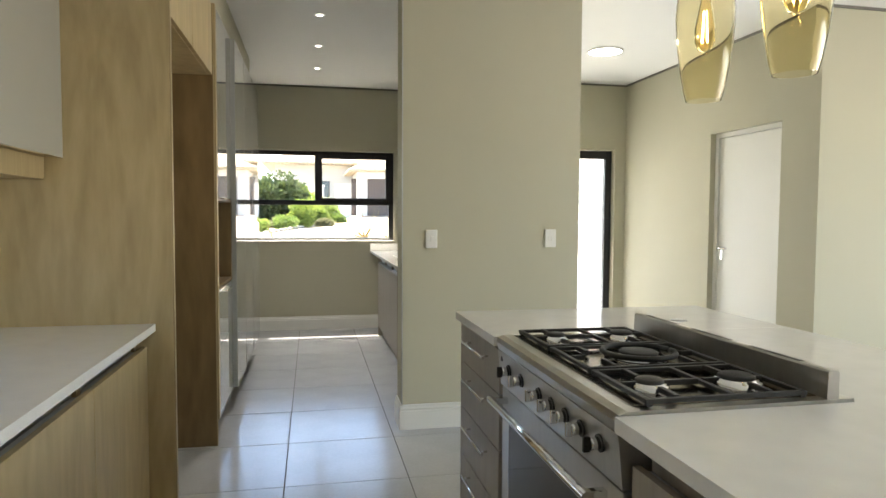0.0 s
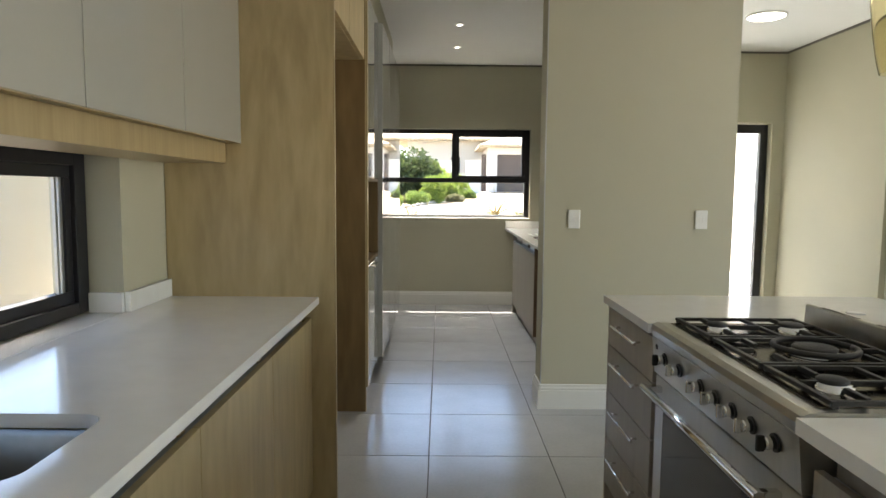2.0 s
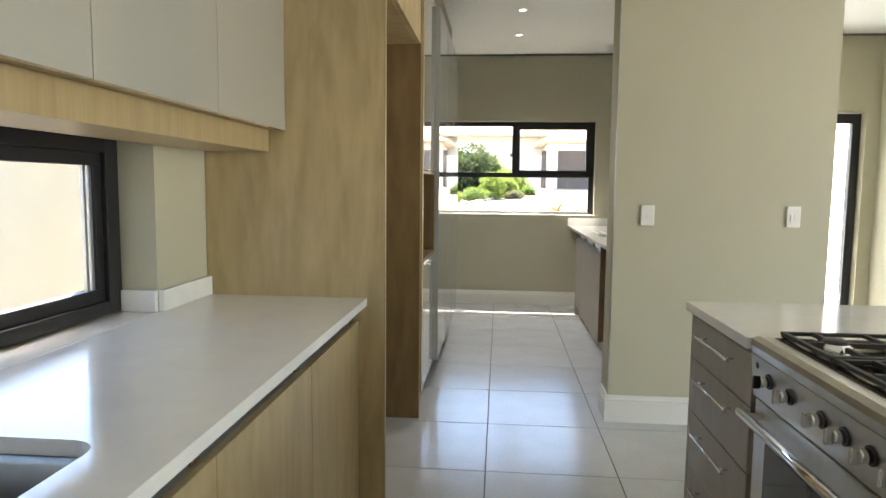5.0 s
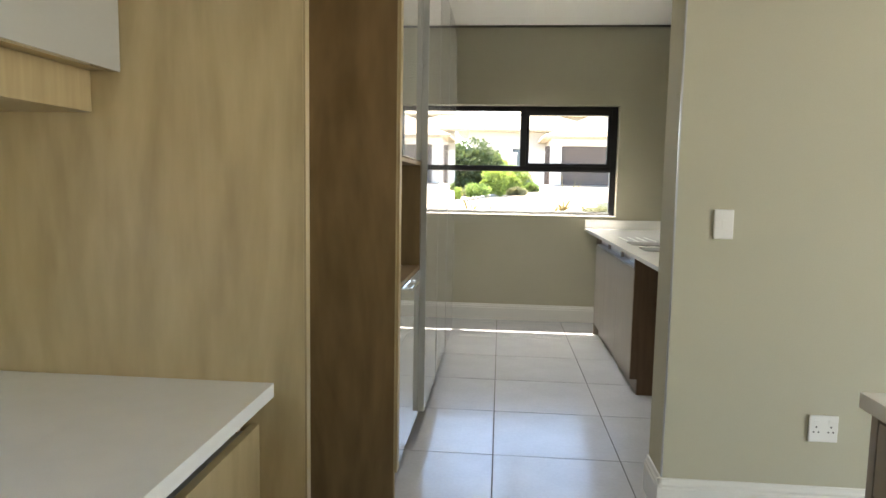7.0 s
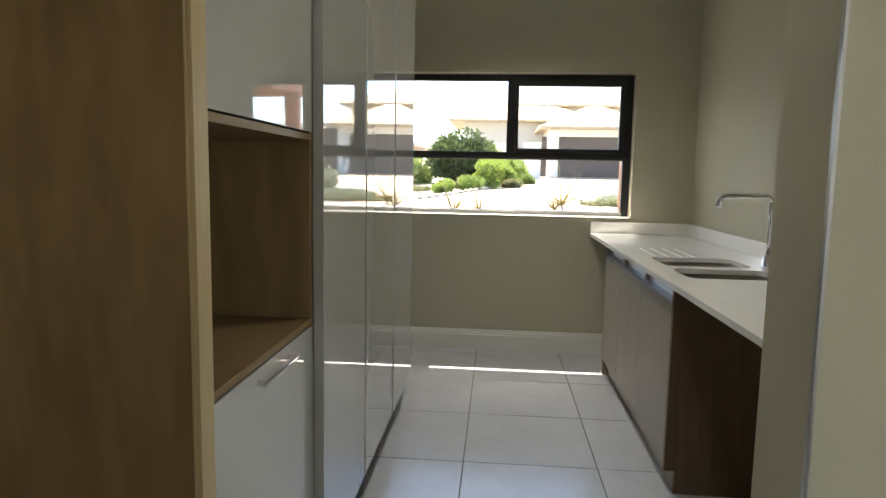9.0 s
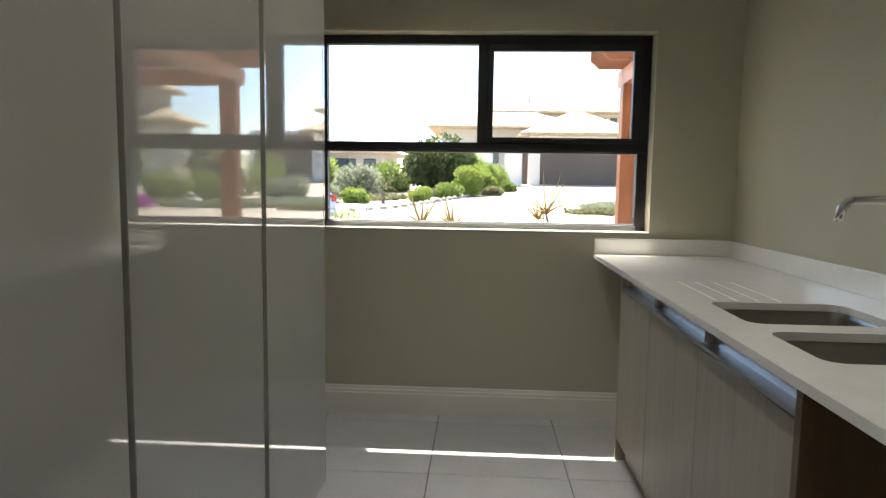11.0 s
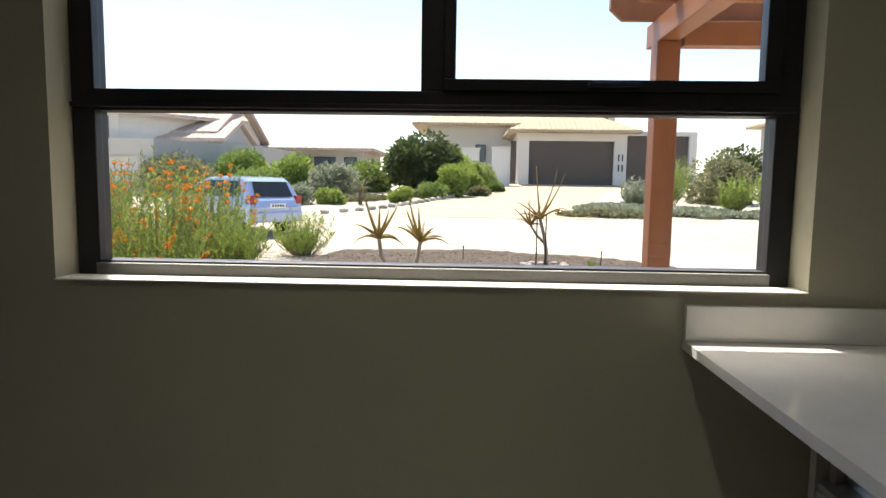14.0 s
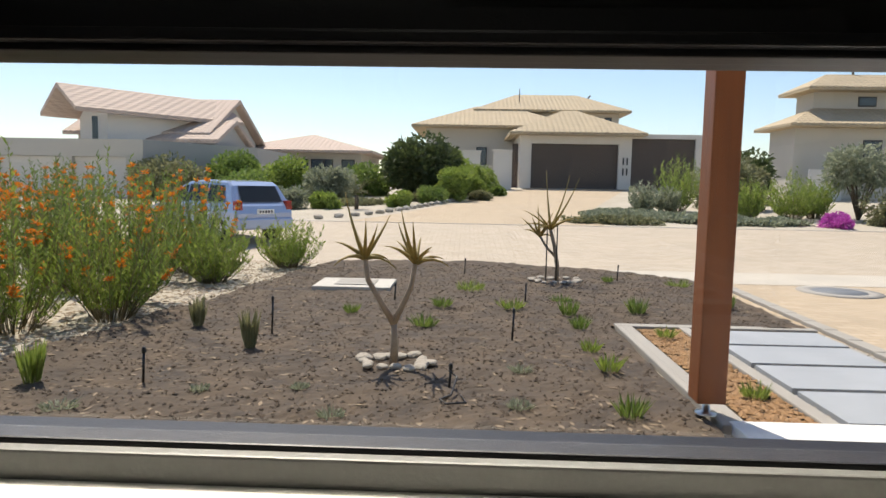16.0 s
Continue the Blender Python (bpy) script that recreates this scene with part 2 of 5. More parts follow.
skirting("x", 8.06, -1, -1.6, 2.59)
skirting("x", 4.43, -1, 1.739, 2.91)
skirting("y", 1.757, -1, 4.412, 4.65)
skirting("y", 2.89, 1, 4.412, 7.24)
skirting("y", 4.65, -1, 5.67, 7.24)
skirting("x", 4.43, -1, 4.65, 7.5)
# dark strips paint the shadow line between walls and ceiling; no recess is modelled
for axis, e in (("x", (-1.8, 2.6, 8.045, 8.06)), ("y", (2.585, 2.6, 4.65, 8.045)), ("h", (4.635, 4.65, 4.65, 7.225)), ("h", (2.89, 4.65, 7.225, 7.24)), ("p", (4.65, 7.5, 4.415, 4.43))):
    solid("trim", cuboid(*e, CH - 0.018, CH - 0.001), material("painted_gap_shade", (0.16, 0.15, 0.13), 0.7) if axis == "x" else bpy.data.materials["painted_gap_shade"],
          "thin dark grey strip standing in for the shadow line under the ceiling", "trim", "structure")
# aluminium corner strip on the pier edge
solid("trim", cuboid(1.753, 1.759, 4.425, 4.437, 0.155, CH), ALU, "thin plaster corner bead", "trim", "structure")


# ---- windows and doors ----
def pane(ext, parent):
    ob = part("pane", cuboid(*ext), CLEAR, parent, "clear window pane")
    ob.visible_shadow = False
    return ob


win = thing("window_1", "charcoal aluminium scullery window with a top-hung sash", "window", (1.28, 8.17, 1.012), kind="structure")
X0, X1, Z0, Z1 = 0.394, 2.168, 1.014, 2.038
for n, e in (("window_frame", (X0, 0.452, 8.15, 8.21, Z0, Z1)), ("window_frame", (2.113, X1, 8.15, 8.21, Z0, Z1)),
             ("window_frame", (0.452, 2.113, 8.15, 8.21, Z1 - 0.045, Z1)), ("window_frame", (0.452, 2.113, 8.15, 8.21, Z0, 1.051)),
             ("transom", (0.452, 2.113, 8.145, 8.215, 1.425, 1.478)), ("transom_lip", (0.40, 2.16, 8.13, 8.15, 1.432, 1.444)),
             ("mullion", (1.262, 1.318, 8.15, 8.21, 1.478, 1.993))):
    part(n, cuboid(*e, 0.003), FRAME, win)
for n, e in (("sash_rail", (1.318, 2.113, 8.135, 8.175, 1.478, 1.506)), ("sash_rail", (1.318, 2.113, 8.135, 8.175, 1.955, 1.993)),
             ("sash_stile", (1.318, 1.346, 8.135, 8.175, 1.506, 1.955)), ("sash_stile", (2.075, 2.113, 8.135, 8.175, 1.506, 1.955)),
             ("window_latch", (1.66, 1.78, 8.11, 8.133, 1.487, 1.497))):
    part(n, cuboid(*e, 0.003), FRAME, win)
for e in ((0.45, 1.264, 8.178, 8.183, 1.476, 1.995), (1.34, 2.08, 8.158, 8.163, 1.50, 1.96), (0.45, 2.115, 8.178, 8.183, 1.049, 1.427)):
    pane(e, win)
# bead greyer than the frame: light falling from above is put into its colour
part("sill_bead", cuboid(0.45, 2.115, 8.132, 8.149, Z0, 1.046, 0.003), material("lightened_aluminium", (0.15, 0.15, 0.14), 0.5, 0.2), win, "aluminium glazing bead, coloured lighter for the sun on it")

solid("window_sill", cuboid(0.393, 2.169, 8.052, 8.1315, 1.0125, 1.017, 0.0015), PAINT_WHITE, "white painted inner window sill in the sun", "sill", "structure")
win = thing("window_2", "charcoal aluminium sliding window above the kitchen worktop", "window", (-0.05, 1.7, 0.9), kind="structure")
for n, e in (("window_frame", (-0.14, -0.07, 2.70, 2.765, 0.905, 1.465)), ("window_frame", (-0.14, -0.07, 0.705, 0.77, 0.905, 1.465)),
             ("window_frame", (-0.14, -0.07, 0.77, 2.70, 0.905, 0.945)), ("window_frame", (-0.14, -0.07, 0.77, 2.70, 1.40, 1.465)),
             ("sash_rail", (-0.125, -0.085, 0.80, 2.70, 0.945, 0.985)), ("sash_rail", (-0.125, -0.085, 0.80, 2.70, 1.36, 1.40)),
             ("sash_stile", (-0.125, -0.085, 2.665, 2.70, 0.985, 1.36)), ("sash_stile", (-0.125, -0.085, 1.30, 1.345, 0.985, 1.36))):
    part(n, cuboid(*e, 0.003), FRAME, win)
pane((-0.108, -0.103, 0.77, 2.67, 0.98, 1.365), win)
for y in (2.62, 2.645):
    part("guide_rail", cuboid(-0.10, -0.09, y, y + 0.012, 0.985, 1.36), ALU, win)
solid("garden_wall", cuboid(-2.6, -2.4, -3, 6.8, -0.3, 2.0, 0.01), material("cream_plaster", (0.82, 0.78, 0.69), 0.9, vary=0.03, grain=200, bump=0.05),
      "cream plastered garden wall outside the window", "wall", "structure")

door = thing("door_1", "charcoal aluminium glazed front door, closed", "door", (3.87, 7.3, 0), kind="structure")
for n, e in (("door_frame", (4.45, 4.525, 7.32, 7.39, 0.0, 2.04)), ("door_frame", (3.205, 3.28, 7.32, 7.39, 0.0, 2.04)), ("door_frame", (3.28, 4.45, 7.32, 7.39, 1.95, 2.04)),
             ("bottom_rail", (3.28, 4.45, 7.32, 7.39, 0.0, 0.07))):
    part(n, cuboid(*e, 0.003), FRAME, door)
pane((3.27, 4.46, 7.352, 7.358, 0.06, 1.96), door)

door = thing("door_2", "white painted flush interior door with a steel lever, closed", "door", (4.75, 5.24, 0), kind="structure")
for n, e in (("door_frame", (4.70, 4.80, 5.63, 5.67, 0, 2.03)), ("door_frame", (4.70, 4.80, 4.80, 4.84, 0, 2.03)), ("door_frame", (4.70, 4.80, 4.84, 5.63, 1.99, 2.03))):
    part(n, cuboid(*e, 0.003), PAINT_WHITE, door)
leaf = part("door_leaf", cuboid(4.715, 4.755, 4.844, 5.622, 0.008, 1.987, 0.002), PAINT_WHITE, door)
handle = part("door_handle", tube([(4.715, 5.57, 1.04), (4.675, 5.57, 1.04), (4.668, 5.56, 1.04), (4.668, 5.45, 1.04)], 0.009), CHROME, door, "brushed steel lever handle")
part("escutcheon", cuboid(4.709, 4.716, 5.555, 5.585, 0.94, 1.02, 0.002), CHROME, door)


def plate(name, x, y, z, w, h, label, n=1, axis="y"):
    """A wall plate that faces -y."""
    s = thing(name, label, "switch" if name == "light_switch" else "socket", (x, y, z))
    part("cover", cuboid(x - w / 2, x + w / 2, y - 0.011, y - 0.0005, z - h / 2, z + h / 2, 0.004), PLASTIC, s)
    if name == "light_switch":
        for k in range(n):
            cx = x + (k - (n - 1) / 2) * 0.018
            part("rocker", cuboid(cx - 0.0075, cx + 0.0075, y - 0.0145, y - 0.0105, z - 0.016, z + 0.016, 0.0015), PLASTIC, s)
    else:
        for cx in (x - w / 4, x + w / 4):
            part("rocker", cuboid(cx - 0.011, cx + 0.011, y - 0.014, y - 0.0105, z + 0.022, z + 0.036, 0.0015), PLASTIC, s)
            for dx, dz in ((0, 0.008), (-0.009, -0.012), (0.009, -0.012)):
                part("socket_hole", tube([(cx + dx, y - 0.0118, z + dz), (cx + dx, y - 0.0105, z + dz)], 0.0035, 8), BLACK, s)
    return s


plate("light_switch", 1.934, 4.43, 1.165, 0.072, 0.112, "white plastic light switch on the pier", 1)
plate("light_switch", 2.698, 4.43, 1.168, 0.072, 0.112, "white plastic double light switch on the pier", 2)
plate("light_switch", 0.192, 8.06, 1.182, 0.075, 0.115, "white plastic light switch on the window wall", 1)
plate("wall_socket", 2.351, 4.43, 0.385, 0.108, 0.105, "white plastic double wall socket near the floor")
db = thing("distribution_board", "white plastic distribution board on the scullery wall", "fuse box", (2.6, 6.3, 1.62))
part("housing", cuboid(2.575, 2.599, 6.12, 6.5, 1.49, 1.76, 0.005), PLASTIC, db)
part("door", cuboid(2.566, 2.575, 6.15, 6.47, 1.52, 1.73, 0.003), PLASTIC, db)

# ---- lamps ----
lamp = thing("ceiling_light", "round white LED ceiling light, switched on", "ceiling light", (3.75, 5.9, CH))
part("rim", lathe([(0.155, 0), (0.155, -0.012), (0.145, -0.016), (0.14, -0.012), (0.14, 0)], (3.75, 5.9, CH)), PLASTIC, lamp)
part("diffuser", lathe([(0.0, -0.013), (0.141, -0.013)], (3.75, 5.9, CH)), LED, lamp)
lamp.location = (3.75, 5.9, CH)
for y in (5.42, 6.29, 7.16):
    dl = thing("downlight", "small round white recessed downlight, switched on", "downlight", (1.286, y, CH), "scullery downlights")
    part("rim", lathe([(0.040, 0), (0.038, -0.005), (0.024, -0.005), (0.021, 0.0)], (1.286, y, CH), 20), PLASTIC, dl)
    part("lens", lathe([(0.0, -0.003), (0.022, -0.003)], (1.286, y, CH), 20), LED, dl)
    spot = new("downlight_beam", bpy.data.lights.new("downlight_beam", "SPOT"))
    spot.data.energy, spot.data.spot_size, spot.data.spot_blend, spot.data.shadow_soft_size, spot.data.color = 5.0, radians(120), 0.8, 0.03, (1.0, 0.96, 0.88)
    spot.location = (1.286, y, CH - 0.02)
vent = thing("ceiling_vent", "flat white extractor vent in the ceiling", "vent", (1.15, 4.95, CH))
part("cover", cuboid(1.02, 1.28, 4.82, 5.02, CH - 0.02, CH, 0.006), PLASTIC, vent)


def pendant(x, y, z):
    p = thing("pendant_lamp", "amber glass pendant lamp with a glowing filament bulb", "pendant lamp", (x, y, z), "pendants over the island")
    prof = [(0.052, 0.0), (0.060, 0.03), (0.072, 0.10), (0.082, 0.18), (0.086, 0.25), (0.082, 0.32), (0.066, 0.39), (0.044, 0.44), (0.026, 0.47), (0.022, 0.49)]
    part("shade", lathe(prof + [(r - 0.003, h) for r, h in prof[::-1]], (x, y, z), 40), AMBER, p, "smoky amber blown glass")
    part("socket", lathe([(0.0, 0.50), (0.024, 0.495), (0.024, 0.33), (0.018, 0.32), (0.0, 0.32)], (x, y, z), 20), BLACK, p)
    bulb = part("bulb", lathe([(0.012, 0.32), (0.016, 0.29), (0.03, 0.22), (0.03, 0.18), (0.02, 0.155), (0.0, 0.148)], (x, y, z), 20), glass("bulb_glass", (1, 0.86, 0.55), 0.0, 1.1) if "bulb_glass" not in bpy.data.materials else bpy.data.materials["bulb_glass"], p)
    for k in range(4):
        a = k * math.pi / 2
        c, s = math.cos(a), math.sin(a)
        part("filament", tube([(x + 0.006 * c, y + 0.006 * s, z + 0.27), (x + 0.012 * c, y + 0.012 * s, z + 0.175)], 0.0016, 6), FILAMENT, p)
    part("cable", tube([(x, y, z + 0.49), (x, y, CH)], 0.004, 8), BLACK, p)
    part("ceiling_rose", lathe([(0.0, CH - z - 0.025), (0.05, CH - z - 0.02), (0.055, CH - z)], (x, y, z), 24), BLACK, p)


for y in (2.37, 1.99, 1.58):
    pendant(2.395, y, 1.66)

# ---- left-hand kitchen run ----
top = thing("worktop", "white quartz worktop with an undermounted sink cut-out", "worktop", (0.35, 1.2, 0.87))
SX0, SX1, SY0, SY1 = 0.14, 0.51, 1.465, 1.76


def slab_with_holes(x0, x1, y0, y1, z0, z1, holes, corner=0.05):
    """A stone slab with round-cornered cut-outs, its lower and upper faces bridged."""
    bm = bmesh.new()
    def loop(pts, z):
        vs = [bm.verts.new((px, py, z)) for px, py in pts]
        return vs, [bm.edges.new((vs[k], vs[(k + 1) % len(vs)])) for k in range(len(vs))]
    outs = [[(x0, y0), (x1, y0), (x1, y1), (x0, y1)]]
    for a, b, c, d in holes:
        pts = []
        for cx, cy, s in ((b - corner, d - corner, 0), (a + corner, d - corner, 90), (a + corner, c + corner, 180), (b - corner, c + corner, 270)):
            pts += [(cx + corner * math.cos(radians(s + t)), cy + corner * math.sin(radians(s + t))) for t in range(0, 91, 15)]
        outs.append(pts)
    tops, bots = [], []
    edges_t, edges_b = [], []
    for o in outs:
        v, e = loop(o, z1)
        tops.append(v)
        edges_t += e
        v, e = loop(o, z0)
        bots.append(v)
        edges_b += e
    bmesh.ops.triangle_fill(bm, use_beauty=True, edges=edges_t)
    bmesh.ops.triangle_fill(bm, use_beauty=True, edges=edges_b)
    for t, b in zip(tops, bots):
        for k in range(len(t)):
            bm.faces.new((t[k], t[(k + 1) % len(t)], b[(k + 1) % len(b)], b[k]))
    bmesh.ops.recalc_face_normals(bm, faces=bm.faces[:])
    return bm


def bowl(x0, x1, y0, y1, z, depth, corner, parent):
    """A pressed steel bowl with rounded corners and a waste."""
    bm = bmesh.new()
    rings = []
    for inset, dz in ((-0.006, 0), (0.002, -0.012), (0.004, -depth * 0.8), (0.012, -depth * 0.94), (0.035, -depth)):
        ring = []
        c = max(corner - inset, 0.01)
        for cx, cy, s in ((x1 - corner, y1 - corner, 0), (x0 + corner, y1 - corner, 90), (x0 + corner, y0 + corner, 180), (x1 - corner, y0 + corner, 270)):
            ring += [bm.verts.new((cx + c * math.cos(radians(s + t)), cy + c * math.sin(radians(s + t)), z + dz)) for t in range(0, 91, 15)]
        rings.append(ring)
    n = len(rings[0])
    for a, b in zip(rings, rings[1:]):
        for k in range(n):
            bm.faces.new((a[k], a[(k + 1) % n], b[(k + 1) % n], b[k])).smooth = True
    bm.faces.new(rings[-1])
    ob = part("bowl", bm, BOWL, parent)
    part("waste", lathe([(0.0, 0.004), (0.03, 0.003), (0.04, 0.0)], ((x0 + x1) / 2, (y0 + y1) / 2, z - depth), 20), CHROME, parent)
    return ob


part("slab", slab_with_holes(0.048, 0.65, -2.4, 3.118, 0.872, 0.90, [(SX0, SX1, SY0, SY1)]), QUARTZ, top)
sink = thing("kitchen_sink", "undermounted stainless steel sink in the worktop", "sink", (0.32, 1.5, 0.68))
bowl(SX0, SX1, SY0, SY1, 0.867, 0.18, 0.05, sink)
for e in ((0.047, 0.067, 2.77, 3.116, 0.901, 0.97), (-0.068, 0.047, 2.75, 2.769, 0.901, 0.97)):
    solid("backsplash", cuboid(*e, 0.002), QUARTZ, "low white quartz upstand behind the worktop", "backsplash")
solid("window_sill", cuboid(-0.07, 0.047, 0.702, 2.748, 0.872, 0.9005), QUARTZ, "white quartz sill running into the window", "sill", "structure")


def tap(x, y, z, reach, high, square, towards):
    t = thing("mixer_tap", "chrome mixer tap with a tall swan-neck spout" if not square else "chrome mixer tap with a tall squared spout", "tap", (x, y, z))
    dx, dy = towards
    part("base", lathe([(0.0, 0.055), (0.022, 0.055), (0.024, 0.05), (0.024, 0.004), (0.028, 0.0)], (x, y, z), 24), CHROME, t)
    if square:
        r = 0.035
        pts = [(0, 0.05), (0, high - r)] + [(r - r * math.cos(radians(a)), high - r + r * math.sin(radians(a))) for a in (22, 45, 67, 90)]
        pts += [(reach - r, high - 0.005)] + [(reach - r + r * math.sin(radians(a)), high - r - 0.005 + r * math.cos(radians(a))) for a in (30, 60)] + [(reach + 0.004, high - 0.06)]
    else:
        r = reach / 2
        pts = [(0, 0.05), (0, high - r)] + [(r - r * math.cos(radians(a)), high - r + r * math.sin(radians(a))) for a in range(15, 166, 15)] + [(reach, high - r - 0.03)]
    part("spout", tube([(x + dx * a, y + dy * a, z + h) for a, h in pts], 0.0125, 14), CHROME, t)
    part("lever", tube([(x - dy * 0.02, y - abs(dx) * 0.022 - 0.0, z + 0.04), (x - dy * 0.05, y - abs(dx) * 0.05, z + 0.05), (x - dy * 0.06 + dx * 0.005, y - abs(dx) * 0.06, z + 0.12)], 0.007, 10), CHROME, t)


tap(0.045, 1.70, 0.90, 0.225, 0.37, False, (1, 0))


def front_x(name, parent, x, y0, y1, z0, z1, mat, t=0.018, bevel=0.0015):
    return part(name, cuboid(x - t, x, y0 + 0.0015, y1 - 0.0015, z0, z1, bevel), mat, parent)


edges = [3.118 - 0.60 * k for k in range(10)]
for y1, y0 in zip(edges, edges[1:]):
    c = thing("base_cabinet", "oak laminate base cabinet with a handle-free door under the worktop", "cabinet", (0.34, (y0 + y1) / 2, 0), "left base cabinets")
    bm = cuboid(0.06, 0.58, y0 + 0.001, y0 + 0.017, 0.1, 0.86)
    for e in ((0.06, 0.58, y1 - 0.017, y1 - 0.001, 0.1, 0.86), (0.06, 0.58, y0 + 0.017, y1 - 0.017, 0.1, 0.116), (0.06, 0.07, y0 + 0.017, y1 - 0.017, 0.116, 0.86)):
        cuboid(*e, bm=bm)
    part("body", bm, OAK, c)
    front_x("door", c, 0.62, y0, y1, 0.105, 0.815, OAK)
    part("finger_rail", extrude([(0.56, 0.862), (0.56, 0.79), (0.594, 0.79), (0.594, 0.797), (0.568, 0.80), (0.568, 0.855), (0.60, 0.858), (0.60, 0.862)], "y", y0 + 0.001, y1 - 0.001), ALU, c, "aluminium finger-pull rail")
    part("plinth", cuboid(0.53, 0.548, y0, y1, 0.0, 0.1), ALU, c)

for y1, y0 in ((3.118 - 0.553 * k, 3.118 - 0.553 * (k + 1)) for k in range(8)):
    c = thing("wall_cabinet", "high-gloss off-white wall cabinet with a handle-free door", "cabinet", (0.2, (y0 + y1) / 2, 1.5), "wall cabinets")
    part("body", cuboid(0.047, 0.33, y0, y1, 1.508, 2.46), OAK, c)
    front_x("door", c, 0.352, y0, y1, 1.504, 2.46, GLOSS, 0.02)
pel = thing("pelmet", "oak laminate light pelmet under the wall cabinets", "pelmet", (0.2, 1, 1.43))
part("fascia", cuboid(0.272, 0.29, -1.3, 3.117, 1.428, 1.507, 0.001), OAK_EDGE, pel)
part("underside", cuboid(0.048, 0.271, -1.3, 3.117, 1.428, 1.446), OAK_EDGE, pel)
solid("bulkhead", cuboid(0.046, 0.34, -4.0, 3.12, 2.465, CH - 0.001), PAINT, "painted bulkhead above the wall cabinets", "bulkhead", "structure")

# ---- fridge recess and tall units ----
fr = thing("fridge_housing", "tall oak laminate fridge housing with an empty niche", "cabinet", (0.4, 3.7, 0))
part("end_panel", cuboid(0.047, 0.712, 3.12, 3.145, 0.0, 2.46, 0.001), OAK, fr)
part("edge_band", cuboid(0.712, 0.7165, 3.12, 3.145, 0.0, 2.46, 0.001), OAK_EDGE, fr)
# same oak as the end panel, darkened in colour for the recess's shade
part("inner_panel", cuboid(0.047, 0.692, 4.34, 4.362, 0.0, 2.46, 0.001), SHADED_OAK, fr, "oak laminate panel, coloured darker for the shade of the recess")
part("edge_band", cuboid(0.692, 0.6965, 4.34, 4.362, 0.0, 2.46, 0.001), OAK_EDGE, fr)
part("back_panel", cuboid(0.047, 0.062, 3.147, 4.338, 0.0, 2.068), OAK, fr)
bridge = part("bridge_cabinet", cuboid(0.047, 0.67, 3.146, 4.339, 2.07, 2.455), OAK, fr)
part("bridge_door", cuboid(0.67, 0.69, 3.147, 3.742, 2.072, 2.455, 0.001), OAK, fr)
part("bridge_door", cuboid(0.67, 0.69, 3.745, 4.338, 2.072, 2.455, 0.001), OAK, fr)

tw = thing("oven_tower", "tall gloss-white cabinet with an open oak microwave niche", "cabinet", (0.4, 4.7, 0))
A, B = 4.363, 5.036
# niche lining takes the darkened oak too, so its shade is partly painted
part("open_niche", cuboid(0.10, 0.12, A + 0.02, B - 0.02, 0.885, 1.40), SHADED_OAK, tw, "oak-lined open niche")
part("niche_side", cuboid(0.10, 0.70, A, A + 0.018, 0.15, 2.46, 0.001), SHADED_OAK, tw)
part("niche_side", cuboid(0.10, 0.70, B - 0.018, B, 0.15, 2.46, 0.001), SHADED_OAK, tw)
part("niche_floor", cuboid(0.12, 0.70, A + 0.018, B - 0.018, 0.88, 0.898, 0.001), SHADED_OAK, tw)
part("niche_top", cuboid(0.12, 0.70, A + 0.018, B - 0.018, 1.385, 1.403, 0.001), SHADED_OAK, tw)
front_x("upper_door", tw, 0.703, A + 0.031, B - 0.002, 1.407, 2.46, GLOSS)
low = front_x("drawer_front", tw, 0.703, A + 0.031, B - 0.002, 0.152, 0.876, GLOSS)
h = part("bar_handle", cuboid(0.715, 0.727, 4.60, 4.83, 0.842, 0.852, 0.002), CHROME, tw, "flat chrome bar handle")
for y in (4.61, 4.81):
    part("handle_post", cuboid(0.703, 0.716, y, y + 0.01, 0.842, 0.852), CHROME, tw)
part("edge_band", cuboid(0.6972, 0.7065, 4.3405, A + 0.03, 0.15, 2.46, 0.0008), OAK_EDGE, tw, "pale oak edge band")
part("plinth", cuboid(0.62, 0.64, A, B, 0.0, 0.149), DARKOAK, tw)

for y0, y1 in ((5.038, 5.612), (5.628, 6.255), (6.285, 6.90)):
    c = thing("tall_cupboard", "tall high-gloss off-white pantry cupboard without handles", "cupboard", (0.4, (y0 + y1) / 2, 0), "pantry cupboards")
    part("body", cuboid(0.10, 0.70, y0, y1 + 0.003, 0.15, 2.455), DARKOAK, c)
    front_x("door", c, 0.732, y0, y1, 0.152, 2.455, GLOSS, 0.03, 0.002)
    part("plinth", cuboid(0.62, 0.64, y0, y1 + 0.003, 0.0, 0.149), DARKOAK, c)
part("finger_pull", cuboid(0.66, 0.705, 6.259, 6.284, 0.152, 2.455), BLACK, c, "dark vertical finger-pull channel")
part("finger_pull", cuboid(0.66, 0.705, 5.616, 5.627, 0.152, 2.455), BLACK, c, "dark vertical finger-pull channel")
solid("end_panel", cuboid(0.05, 0.732, 6.905, 6.923, 0.15, 2.455, 0.001), GLOSS, "gloss off-white end panel of the pantry row", "panel")
solid("plinth", cuboid(0.05, 0.64, 6.885, 6.904, 0.0, 0.149), DARKOAK, "dark recessed plinth at the end of the pantry row", "plinth", "structure")
solid("bulkhead", cuboid(0.046, 0.66, 3.12, 6.92, 2.465, CH - 0.001), PAINT, "painted bulkhead above the tall cupboards", "bulkhead", "structure")

